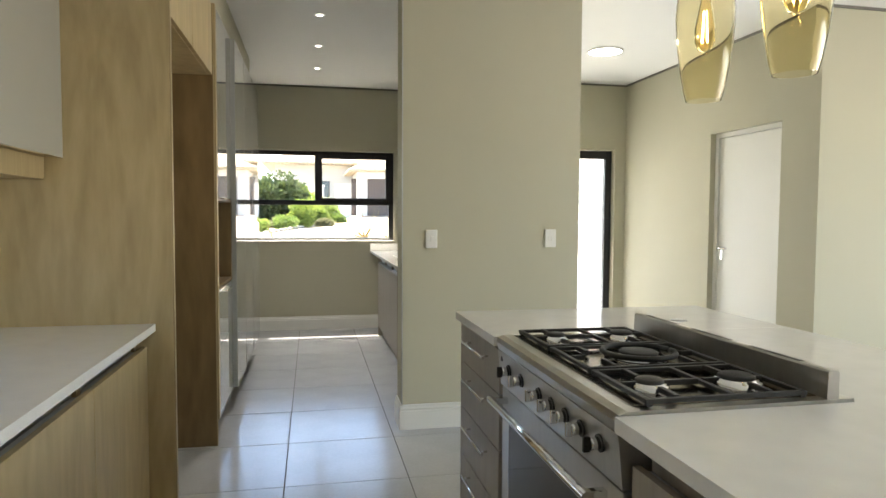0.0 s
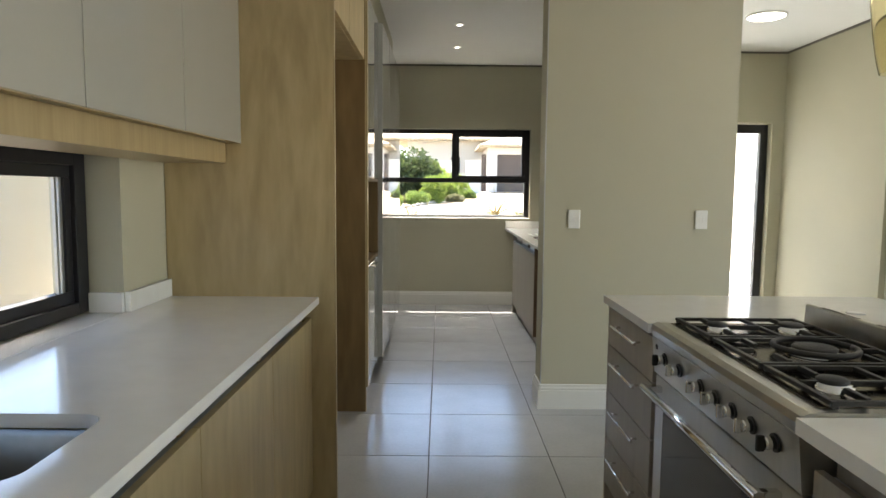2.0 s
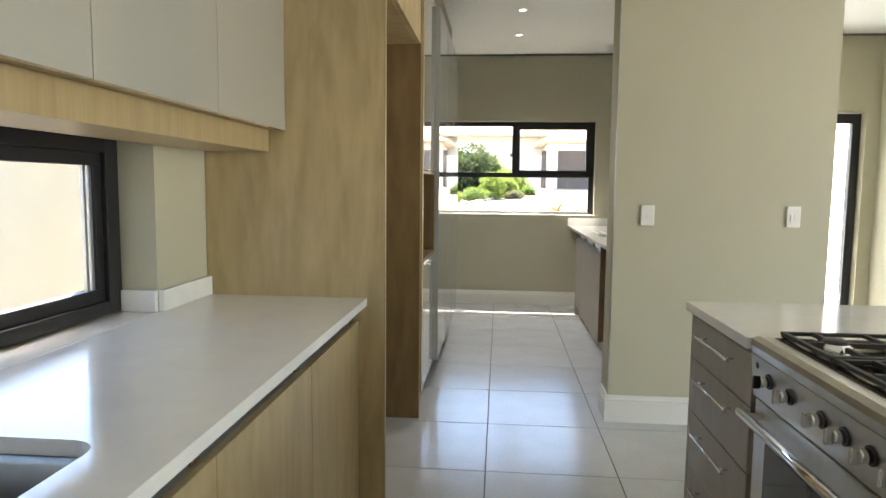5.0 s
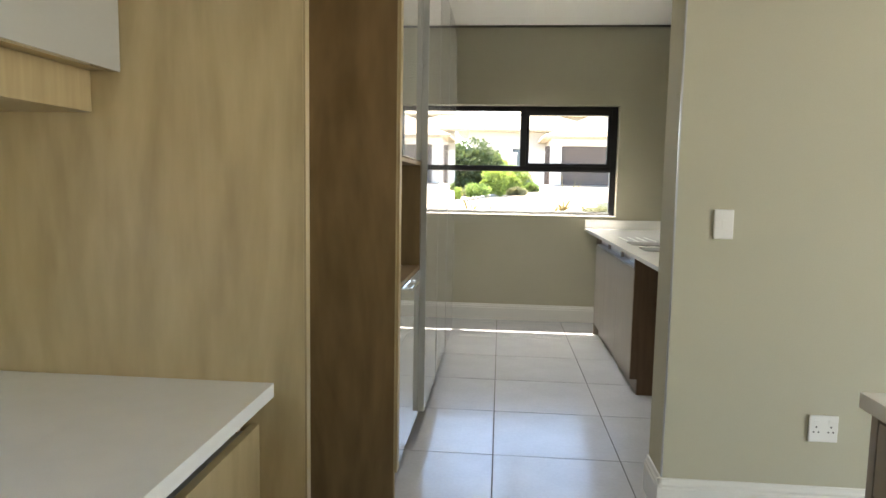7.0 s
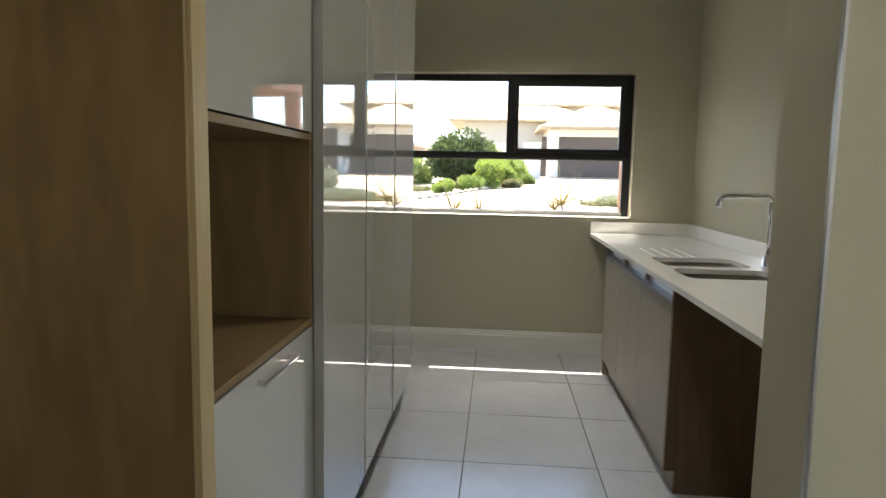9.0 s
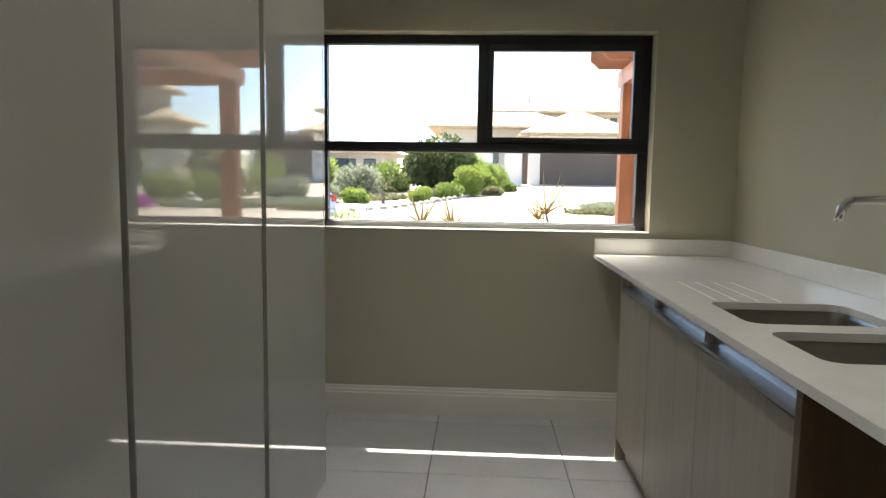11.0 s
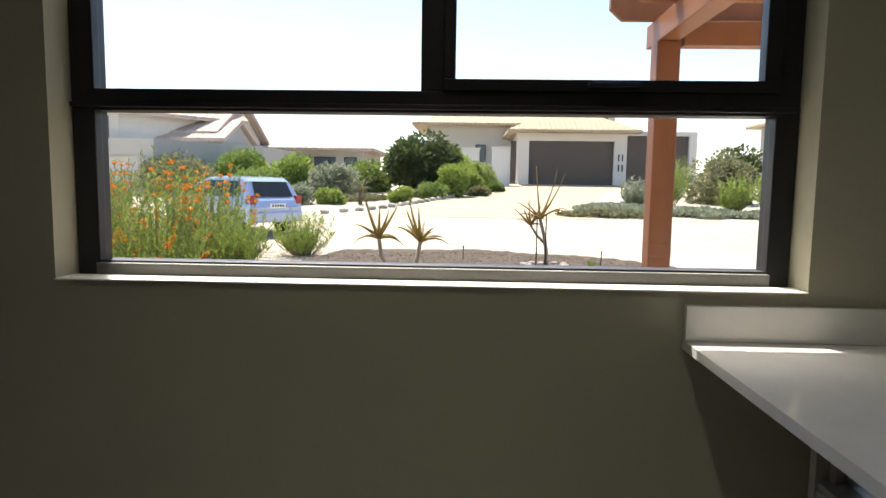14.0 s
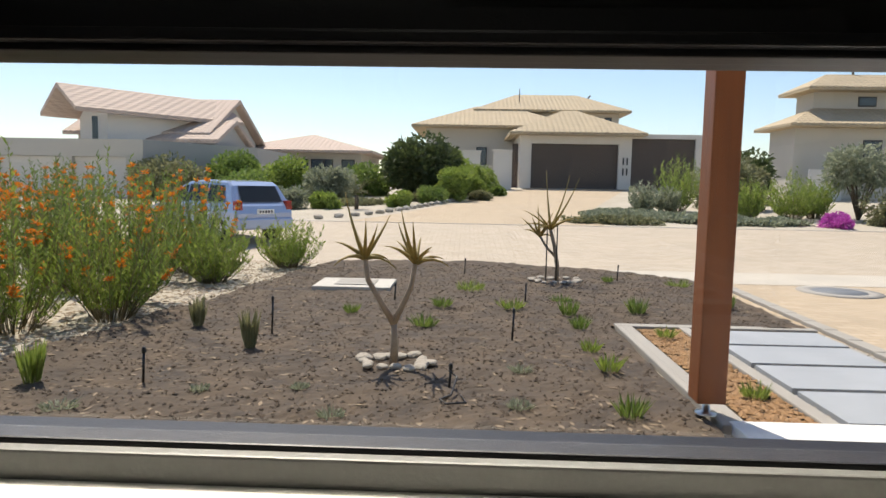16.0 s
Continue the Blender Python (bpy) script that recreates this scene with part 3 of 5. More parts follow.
# ---- scullery sink run ----
CX = 1.93
top = thing("worktop", "white quartz scullery worktop with drainer grooves", "worktop", (2.2, 6.4, 0.87))
SINKS = [(2.0, 2.40, 6.36, 6.68), (2.0, 2.40, 5.98, 6.27)]
part("slab", slab_with_holes(1.888, 2.598, 4.66, 8.058, 0.878, 0.90, SINKS, 0.045), QUARTZ, top)
for k in range(4):
    part("drain_groove", cuboid(2.03 + 0.066 * k, 2.038 + 0.066 * k, 6.70, 7.10, 0.8985, 0.9012), PAINT_WHITE, top, "pale cut drainer groove")
for e in ((1.888, 2.578, 8.038, 8.058, 0.9005, 0.984), (2.578, 2.598, 4.66, 8.058, 0.9005, 0.984)):
    solid("backsplash", cuboid(*e, 0.002), QUARTZ, "low white quartz upstand behind the worktop", "backsplash")
sink = thing("double_sink", "stainless steel one-and-a-half bowl undermounted sink", "sink", (2.2, 6.4, 0.7))
for s in SINKS:
    bowl(*s, 0.877, 0.14, 0.045, sink)
tap(2.48, 6.42, 0.90, 0.24, 0.33, True, (-1, 0))
for y0, y1 in ((5.95, 6.53), (6.53, 7.07), (7.07, 7.545)):
    c = thing("base_cabinet", "grey-brown wood laminate scullery cabinet with a handle-free door", "cabinet", (2.3, (y0 + y1) / 2, 0), "scullery base cabinets")
    bm = cuboid(1.95, 2.58, y0 + 0.001, y0 + 0.017, 0.1, 0.86)
    cuboid(1.95, 2.58, y1 - 0.017, y1 - 0.001, 0.1, 0.86, bm=bm)
    cuboid(1.95, 2.58, y0 + 0.017, y1 - 0.017, 0.1, 0.116, bm=bm)
    part("body", bm, GREYOAK, c)
    part("door", cuboid(CX, CX + 0.018, y0 + 0.0015, y1 - 0.0015, 0.105, 0.788, 0.0015), GREYOAK, c)
    part("finger_rail", extrude([(CX + 0.05, 0.876), (CX + 0.05, 0.79), (CX + 0.004, 0.79), (CX + 0.004, 0.80), (CX + 0.038, 0.806), (CX + 0.038, 0.868), (CX + 0.012, 0.870), (CX + 0.012, 0.876)], "y", y0 + 0.001, y1 - 0.001), ALU, c, "aluminium finger-pull rail")
    part("plinth", cuboid(1.975, 1.993, y0, y1, 0.0, 0.1), GREYOAK, c)
bm = cuboid(1.925, 2.598, 5.922, 5.948, 0.1, 0.876, 0.001)
cuboid(1.97, 2.598, 5.922, 5.948, 0.0, 0.1, bm=bm)
solid("end_panel", bm, DARKOAK, "dark brown wood end panel under the worktop", "panel")
solid("end_panel", cuboid(CX, 2.598, 7.547, 7.565, 0.0, 0.876, 0.001), GREYOAK, "grey-brown wood end panel beside the window wall", "panel")

# ---- island ----
isl = thing("worktop", "white quartz island worktop cut round the range cooker", "worktop", (2.4, 1.9, 0.87))
bm = cuboid(1.818, 2.95, 2.648, 3.23, 0.868, 0.90, 0.002)
for e in ((2.392, 2.95, 1.768, 2.6479, 0.868, 0.90), (1.818, 2.95, 0.4, 1.7679, 0.868, 0.90)):
    cuboid(*e, bm=bm)
part("slab", bm, QUARTZ, isl)
part("plug_cover", lathe([(0.0, 0.003), (0.03, 0.003), (0.032, 0.0)], (2.63, 2.85, 0.90), 20), ALU, isl)
back = solid("end_panel", cuboid(2.93, 2.948, 0.42, 3.2, 0.0, 0.867, 0.001), GREYOAK, "grey-brown wood back panel of the island", "panel")
solid("end_panel", cuboid(1.84, 2.93, 3.20, 3.222, 0.0, 0.867, 0.001), GREYOAK, "grey-brown wood end panel of the island", "panel")
dr = thing("drawer_unit", "grey-brown wood drawer unit with four bar handles", "drawers", (2.1, 2.9, 0))
part("body", cuboid(1.86, 2.4, 2.652, 3.198, 0.1, 0.865), GREYOAK, dr)
part("plinth", cuboid(1.90, 1.92, 2.652, 3.198, 0.0, 0.099), GREYOAK, dr)
for z0, z1 in ((0.70, 0.85), (0.505, 0.695), (0.305, 0.50), (0.105, 0.30)):
    d = part("drawer_front", cuboid(1.84, 1.859, 2.654, 3.196, z0, z1, 0.0015), GREYOAK, dr)
    zz = z1 - 0.05
    part("handle", tube([(1.812, 2.77, zz), (1.812, 3.08, zz)], 0.0055, 10), CHROME, d, "slim chrome bar handle")
    for y in (2.80, 3.05):
        part("handle_post", tube([(1.812, y, zz), (1.841, y, zz)], 0.004, 8), CHROME, d)
ub = [1.762, 1.16, 0.56]
for y1, y0 in zip(ub, ub[1:]):
    c = thing("base_cabinet", "grey-beige island cabinet with a handle-free door", "cabinet", (2.1, (y0 + y1) / 2, 0), "island base cabinets")
    part("body", cuboid(1.90, 2.4, y0, y1, 0.1, 0.865), GREYOAK, c)
    part("door", cuboid(1.855, 1.873, y0 + 0.0015, y1 - 0.0015, 0.105, 0.80, 0.0015), GREYOAK, c)
    part("finger_rail", cuboid(1.874, 1.899, y0, y1, 0.775, 0.785), ALU, c)
    part("plinth", cuboid(1.92, 1.94, y0, y1, 0.0, 0.099), GREYOAK, c)

# ---- range cooker ----
R0, R1 = 1.772, 2.644
rc = thing("range_cooker", "freestanding stainless steel range cooker with a five-burner gas hob", "cooker", (2.1, 2.2, 0))
part("body", cuboid(1.85, 2.365, R0 + 0.004, R1 - 0.004, 0.09, 0.86), STEEL, rc)
part("hob_rim", extrude([(1.815, 0.86), (1.808, 0.885), (1.812, 0.9), (1.83, 0.907), (2.372, 0.907), (2.372, 0.86)], "y", R0, R1), STEEL, rc)
part("hob_tray", cuboid(1.86, 2.302, R0 + 0.03, R1 - 0.03, 0.9075, 0.9095, 0.0008), ENAMEL, rc, "shiny steel hob tray")
part("back_upstand", extrude([(2.307, 0.907), (2.309, 0.966), (2.313, 0.97), (2.331, 0.97), (2.337, 0.964), (2.337, 0.907)], "y", R0 + 0.004, R1 - 0.004), STEEL, rc)
for k in range(3):
    part("vent_slot", cuboid(2.316, 2.328, R0 + 0.10 + 0.26 * k, R0 + 0.28 + 0.26 * k, 0.9695, 0.9708), BLACK, rc)
part("control_panel", extrude([(1.812, 0.86), (1.824, 0.742), (1.86, 0.742), (1.86, 0.86)], "y", R0 + 0.003, R1 - 0.003), STEEL, rc)
for k, y in enumerate((2.525, 2.405, 2.25, 2.155, 2.06, 1.965, 1.865)):
    kb = part("knob", tube([(1.819, y, 0.812), (1.797, y, 0.81), (1.79, y, 0.81)], 0.014, 18), CHROME, rc, "chrome control knob")
    part("bezel", tube([(1.822, y, 0.812), (1.812, y, 0.811)], 0.020, 20), BLACK, kb)
    part("grip", cuboid(1.775, 1.792, y - 0.005, y + 0.005, 0.793, 0.827, 0.003), BLACK if k in (0, 6) else CHROME, kb)
part("indicator", tube([(1.82, 2.60, 0.835), (1.813, 2.60, 0.835)], 0.009, 12), BLACK, rc)
od = part("oven_door", cuboid(1.828, 1.856, R0 + 0.008, R1 - 0.008, 0.20, 0.735, 0.004), STEEL, rc)
part("door_glass", cuboid(1.8255, 1.829, R0 + 0.09, R1 - 0.09, 0.26, 0.635, 0.001), DARKGLASS, od, "dark tinted oven window")
part("door_handle", tube([(1.778, R0 + 0.075, 0.70), (1.778, R1 - 0.035, 0.70)], 0.0125, 16), CHROME, od)
for y in (R0 + 0.09, R1 - 0.06):
    part("handle_post", cuboid(1.778, 1.83, y - 0.012, y + 0.012, 0.69, 0.71, 0.003), CHROME, od)
part("storage_drawer", cuboid(1.832, 1.856, R0 + 0.008, R1 - 0.008, 0.095, 0.194, 0.003), STEEL, rc)
for x, y in ((1.87, R0 + 0.04), (1.87, R1 - 0.04), (2.36, R0 + 0.04), (2.36, R1 - 0.04)):
    part("foot", tube([(x, y, 0.0), (x, y, 0.095)], 0.018, 12), BLACK, rc)
YC = (R0 + R1) / 2
for x, y, r in ((1.96, YC + 0.29, 0.036), (2.185, YC + 0.29, 0.045), (2.09, YC, 0.066), (1.96, YC - 0.29, 0.04), (2.185, YC - 0.29, 0.052)):
    b = part("burner", lathe([(r * 1.15, 0.0), (r * 1.1, 0.012), (r * 0.95, 0.013), (r * 0.95, 0.016), (0.0, 0.016)], (x, y, 0.9093), 28), CHROME, rc)
    part("burner_cap", lathe([(r * 0.8, 0.0), (r * 0.82, 0.006), (r * 0.7, 0.01), (0.0, 0.011)], (x, y, 0.9253), 28), IRON, b)
ring = bmesh.new()
tube([(2.09 + 0.098 * math.cos(a), YC + 0.098 * math.sin(a), 0.931) for a in (2 * math.pi * k / 28 for k in range(29))], 0.008, 8, ring)
part("wok_ring", ring, IRON, rc, "black cast-iron wok ring")
for yc in (YC + 0.285, YC, YC - 0.285):
    g = part("pan_support", cuboid(1.88, 2.267, yc - 0.135, yc - 0.122, 0.915, 0.925, 0.002), IRON, rc, "black cast-iron pan support")
    for n, e in (("bar", (1.88, 2.267, yc + 0.122, yc + 0.135, 0.915, 0.925)), ("bar", (1.88, 1.893, yc - 0.122, yc + 0.122, 0.915, 0.925)),
                 ("bar", (2.254, 2.267, yc - 0.122, yc + 0.122, 0.915, 0.925)), ("bar", (2.085, 2.098, yc - 0.122, yc + 0.122, 0.915, 0.925)),
                 ("finger", (1.893, 1.93, yc - 0.006, yc + 0.006, 0.915, 0.928)), ("finger", (1.99, 2.085, yc - 0.006, yc + 0.006, 0.915, 0.928)),
                 ("finger", (2.098, 2.15, yc - 0.006, yc + 0.006, 0.915, 0.928)), ("finger", (2.215, 2.254, yc - 0.006, yc + 0.006, 0.915, 0.928)),
                 ("leg", (1.882, 1.896, yc - 0.134, yc - 0.122, 0.909, 0.916)), ("leg", (1.882, 1.896, yc + 0.122, yc + 0.134, 0.909, 0.916)),
                 ("leg", (2.251, 2.265, yc - 0.134, yc - 0.122, 0.909, 0.916)), ("leg", (2.251, 2.265, yc + 0.122, yc + 0.134, 0.909, 0.916))):
        part(n, cuboid(*e, 0.002), IRON, g)
    for x in (1.96, 2.185):
        for s in (-1, 1):
            part("finger", cuboid(x - 0.006, x + 0.006, min(yc + s * 0.05, yc + s * 0.122), max(yc + s * 0.05, yc + s * 0.122), 0.915, 0.928, 0.002), IRON, g)
rc.location.x += 0.018

# ---- floor tiles ----
tile = cuboid(-0.3, 0.3, -0.3, 0.3, -0.012, 0.0, 0.0015)
tile_mesh = bpy.data.meshes.new("floor_tile")
tile.to_mesh(tile_mesh)
tile.free()
tile_mesh.materials.append(TILE)
for i in range(-2, 11):
    for j in range(-9, 8):
        x, y = 1.085 + 0.3025 + 0.605 * i, 3.70 + 0.3025 + 0.605 * j
        if y > 4.43 and x > 5.0 or x < 0 and y < 7.0:
            continue
        t = new("floor_tile", tile_mesh)
        t.parent = floor
        t.location = (x, y, 0)

# ---- outdoors: materials ----
def leaf_material(name, dark, light, rough=0.55):
    m = bpy.data.materials.new(name)
    m.use_nodes = True
    nt = m.node_tree
    b = nt.nodes["Principled BSDF"]
    geo = nt.nodes.new("ShaderNodeNewGeometry")
    mx = nt.nodes.new("ShaderNodeMix")
    mx.data_type = "RGBA"
    mx.inputs[6].default_value, mx.inputs[7].default_value = (*dark, 1), (*light, 1)
    nt.links.new(geo.outputs["Random Per Island"], mx.inputs[0])
    nt.links.new(mx.outputs[2], b.inputs["Base Color"])
    b.inputs["Roughness"].default_value = rough
    tr = nt.nodes.new("ShaderNodeBsdfTranslucent")
    nt.links.new(mx.outputs[2], tr.inputs[0])
    ms = nt.nodes.new("ShaderNodeMixShader")
    ms.inputs[0].default_value = 0.4
    nt.links.new(b.outputs[0], ms.inputs[1])
    nt.links.new(tr.outputs[0], ms.inputs[2])
    nt.links.new(ms.outputs[0], nt.nodes["Material Output"].inputs[0])
    return m


def paved(name, colour, size, joint):
    m = material(name, colour, 0.85, vary=0.06, scale=0.8, grain=30, bump=0.03)
    nt = m.node_tree
    b = nt.nodes["Principled BSDF"]
    br = nt.nodes.new("ShaderNodeTexBrick")
    co = nt.nodes.new("ShaderNodeTexCoord")
    br.inputs["Scale"].default_value = 1.0
    br.inputs["Brick Width"].default_value, br.inputs["Row Height"].default_value, br.inputs["Mortar Size"].default_value = size[0], size[1], joint
    br.inputs["Color1"].default_value, br.inputs["Color2"].default_value, br.inputs["Mortar"].default_value = (1, 1, 1, 1), (0.86, 0.84, 0.8, 1), (0.66, 0.63, 0.58, 1)
    nt.links.new(co.outputs["Object"], br.inputs[0])
    mu = nt.nodes.new("ShaderNodeMix")
    mu.data_type, mu.blend_type = "RGBA", "MULTIPLY"
    mu.inputs[0].default_value = 1
    src = b.inputs["Base Color"].links[0].from_socket
    nt.links.new(src, mu.inputs[6])
    nt.links.new(br.outputs[0], mu.inputs[7])
    nt.links.new(mu.outputs[2], b.inputs["Base Color"])
    return m


def roof_tiles(name, colour, second):
    """Clay tiles: courses and ribs as relief and tone."""
    m = material(name, colour, 0.85, scale=1.2, grain=14, bump=0.03, second=second, mix=0.8)
    nt = m.node_tree
    b = nt.nodes["Principled BSDF"]
    co = nt.nodes.new("ShaderNodeTexCoord")
    waves = []
    for axis, size in (("X", 1.05), ("Z", 2.6)):
        w = nt.nodes.new("ShaderNodeTexWave")
        w.bands_direction = axis
        w.inputs["Scale"].default_value = size
        nt.links.new(co.outputs["Object"], w.inputs[0])
        waves.append(w)
    mul = nt.nodes.new("ShaderNodeMath")
    mul.operation = "MULTIPLY"
    nt.links.new(waves[0].outputs["Fac"], mul.inputs[0])
    nt.links.new(waves[1].outputs["Fac"], mul.inputs[1])
    bp = nt.nodes.new("ShaderNodeBump")
    bp.inputs["Strength"].default_value, bp.inputs["Distance"].default_value = 0.8, 0.06
    nt.links.new(mul.outputs[0], bp.inputs["Height"])
    nt.links.new(bp.outputs[0], b.inputs["Normal"])
    return m


SAND = material("pale_sand", (0.50, 0.45, 0.36), 0.95, scale=0.6, grain=18, bump=0.08, second=(0.36, 0.31, 0.235))
SOIL = material("garden_soil", (0.115, 0.082, 0.052), 0.95, scale=2.5, grain=45, bump=0.15, second=(0.038, 0.028, 0.02), mix=0.35)
MULCH = material("soil_clods", (0.17, 0.125, 0.085), 0.95, scale=9, grain=60, bump=0.1, second=(0.05, 0.036, 0.026))
CHIP = material("bark_chips", (0.42, 0.25, 0.11), 0.85, scale=20, grain=60, second=(0.20, 0.11, 0.05), mix=0.9)
ROAD = paved("sandy_pavers", (0.50, 0.425, 0.33), (0.22, 0.11), 0.006)
DRIVE = paved("tan_pavers", (0.50, 0.40, 0.28), (0.22, 0.11), 0.006)
CONC = material("pale_concrete", (0.35, 0.325, 0.285), 0.85, scale=3, grain=70, bump=0.05)
CONC_PALE = material("pale_screed", (0.50, 0.45, 0.37), 0.85, scale=1.5, grain=50, bump=0.04)
SLATE = material("grey_paving_slab", (0.34, 0.36, 0.38), 0.7, scale=2.5, grain=60, bump=0.03)
LIME = material("white_screed", (0.74, 0.73, 0.70), 0.75, scale=2, grain=80, bump=0.03)
ROCK = material("pale_stone", (0.46, 0.42, 0.35), 0.9, scale=5, grain=40, bump=0.1, second=(0.30, 0.26, 0.21))
TIMBER = material("stained_timber", (0.31, 0.10, 0.026), 0.5, scale=2, grain=10, bump=0.03, stretch=(7, 7, 0.6), second=(0.13, 0.038, 0.011), mix=0.7)
TIMBER_Y = material("stained_timber_beam", (0.36, 0.14, 0.045), 0.5, scale=2, grain=10, bump=0.03, stretch=(7, 0.6, 7), second=(0.2, 0.065, 0.02), mix=0.7)
PLASTER = material("house_plaster", (0.52, 0.49, 0.43), 0.9, vary=0.04, scale=0.7, grain=60, bump=0.04)
PLASTER_G = material("grey_house_plaster", (0.42, 0.40, 0.37), 0.9, vary=0.04, scale=0.7, grain=60, bump=0.04)
PLASTER_W = material("white_house_plaster", (0.66, 0.63, 0.58), 0.9, vary=0.04, scale=0.7, grain=60, bump=0.04)
CLAY = roof_tiles("clay_roof_tiles", (0.52, 0.42, 0.28), (0.38, 0.30, 0.19))
PINK = roof_tiles("pink_clay_roof_tiles", (0.58, 0.46, 0.38), (0.47, 0.37, 0.30))
BROWN = material("brown_slatted_door", (0.085, 0.062, 0.052), 0.5, scale=1.5, grain=30)
HGLASS = material("house_window_glass", (0.06, 0.08, 0.10), 0.08, vary=0.1, bump=0.0)
BARK = material("bark", (0.19, 0.14, 0.09), 0.9, scale=8, grain=40, bump=0.15, second=(0.10, 0.075, 0.05))
ALOESTEM = material("aloe_stem", (0.42, 0.33, 0.235), 0.8, scale=9, grain=50, bump=0.06, second=(0.28, 0.21, 0.145))
CARPAINT = material("blue_car_paint", (0.36, 0.44, 0.62), 0.25, 0.3, vary=0.02, bump=0.0, coat=0.8)
CARGLASS = material("car_glass", (0.05, 0.06, 0.075), 0.05, vary=0.03, bump=0.0)
TYRE = material("tyre_rubber", (0.02, 0.02, 0.02), 0.8)
REDLAMP = material("red_lens", (0.32, 0.03, 0.02), 0.15, vary=0.05, bump=0.0)
GREEN = leaf_material("green_leaves", (0.10, 0.165, 0.032), (0.27, 0.35, 0.08))
YELLOWGREEN = leaf_material("yellow_green_leaves", (0.155, 0.225, 0.04), (0.37, 0.45, 0.09))
DARKGREEN = leaf_material("dark_green_leaves", (0.04, 0.065, 0.022), (0.13, 0.16, 0.05))
GREYGREEN = leaf_material("grey_green_leaves", (0.20, 0.225, 0.14), (0.38, 0.40, 0.28))
OLIVE = leaf_material("olive_leaves", (0.14, 0.15, 0.07), (0.30, 0.29, 0.15))
ORANGE = leaf_material("orange_petals", (0.72, 0.20, 0.012), (0.88, 0.35, 0.03))
MAGENTA = leaf_material("magenta_petals", (0.42, 0.05, 0.35), (0.66, 0.14, 0.58))
DRYSTEM = leaf_material("dry_stems", (0.20, 0.17, 0.09), (0.34, 0.28, 0.16))
ALOE = leaf_material("aloe_leaves", (0.30, 0.25, 0.075), (0.50, 0.37, 0.13), 0.45)


def gz(y):
    """The lie of the land: level to the road, then rising to the houses."""
    return 0.0 if y < 20 else 0.0532 * (y - 20) if y < 45 else 1.33


def sheet(name, left, right, ys, lift, mat, label, category, kind="structure", xs=2):
    """A strip of ground between two lines x = left(y), right(y) that follows the land."""
    bm = bmesh.new()
    rows = []
    for y in ys:
        a, b = left(y), right(y)
        rows.append([bm.verts.new((a + (b - a) * k / (xs - 1), y, gz(y) + lift)) for k in range(xs)])
    for p, q in zip(rows, rows[1:]):
        for k in range(xs - 1):
            bm.faces.new((p[k], p[k + 1], q[k + 1], q[k]))
    return solid(name, bm, mat, label, category, kind)


def span(a, b, n):
    return [a + (b - a) * k / n for k in range(n + 1)]


sheet("ground", lambda y: -900, lambda y: 900, [-60, 20, 24, 28, 32, 36, 40, 45, 60, 1500], -0.035, SAND, "pale sandy ground sloping up to the houses", "ground", xs=3)
sheet("road", lambda y: -70, lambda y: 70, [18.2, 20, 22, 24, 25.7], -0.03, ROAD, "sandy block-paved road in the sun", "road")
sheet("pavement", lambda y: -1.2, lambda y: 70, [16.9, 18.21], -0.026, CONC_PALE, "smooth pale concrete strip along the road", "pavement")
sheet("driveway_near", lambda y: 4.72, lambda y: 9.5, [8.4, 12, 18.2], -0.03, DRIVE, "tan block-paved driveway", "driveway")
sheet("driveway", lambda y: -1.6 + (y - 25.7) * 0.345 - 0.5 * math.exp(-(y - 25.7) / 2), lambda y: 4.1 + (y - 25.7) * 0.33 + 1.2 * math.exp(-(y - 25.7) / 1.5), span(25.7, 45.2, 16), -0.027, DRIVE,
      "tan block-paved driveway rising to a garage", "driveway")
solid("kerb", cuboid(-40, 40, 25.55, 25.75, gz(25.6) - 0.1, gz(25.6) - 0.024, 0.004), CONC, "low pale concrete kerb along the road", "kerb", "structure")

# garden bed: lumpy soil inside a bowed outline
def bed_left(y):
    return -2.15 + (y - 11.0) * 0.16 if y > 11 else -3.2 + (y - 8.4) * 0.40


def bed_far(x):
    return 18.75 - 0.09 * max(0, x - 0.5) ** 2 - 0.12 * max(0, -x) ** 2


def bed_right(y):
    return 2.76 if y < 13.66 else 4.62 + 0.03 * (y - 13.66)


def soil_height(x, y):
    return 0.012 + 0.035 * noise.noise((x * 0.9, y * 0.9, 0)) + 0.022 * noise.noise((x * 5, y * 5, 3)) + 0.012 * noise.noise((x * 16, y * 16, 7))


STEP = 0.045
nx, ny = int(7.9 / STEP), int(10.4 / STEP)
verts, faces, index = [], [], {}
for j in range(ny):
    for i in range(nx):
        x, y = -3.2 + i * STEP, 8.4 + j * STEP
        wob = 0.12 * noise.noise((x * 1.5, y * 1.5, 9))
        if bed_left(y) + wob < x < bed_right(y) and y < bed_far(x) + wob * 0.4:
            index[i, j] = len(verts)
            verts.append((x, y, soil_height(x, y)))
for (i, j), v in index.items():
    if (i + 1, j) in index and (i, j + 1) in index and (i + 1, j + 1) in index:
        faces.append((v, index[i + 1, j], index[i + 1, j + 1], index[i, j + 1]))
me = bpy.data.meshes.new("garden_bed")
me.from_pydata(verts, [], faces)
me.materials.append(SOIL)
tagged(new("garden_bed", me), "dark brown soil bed with small young plants", "garden bed", kind="structure")


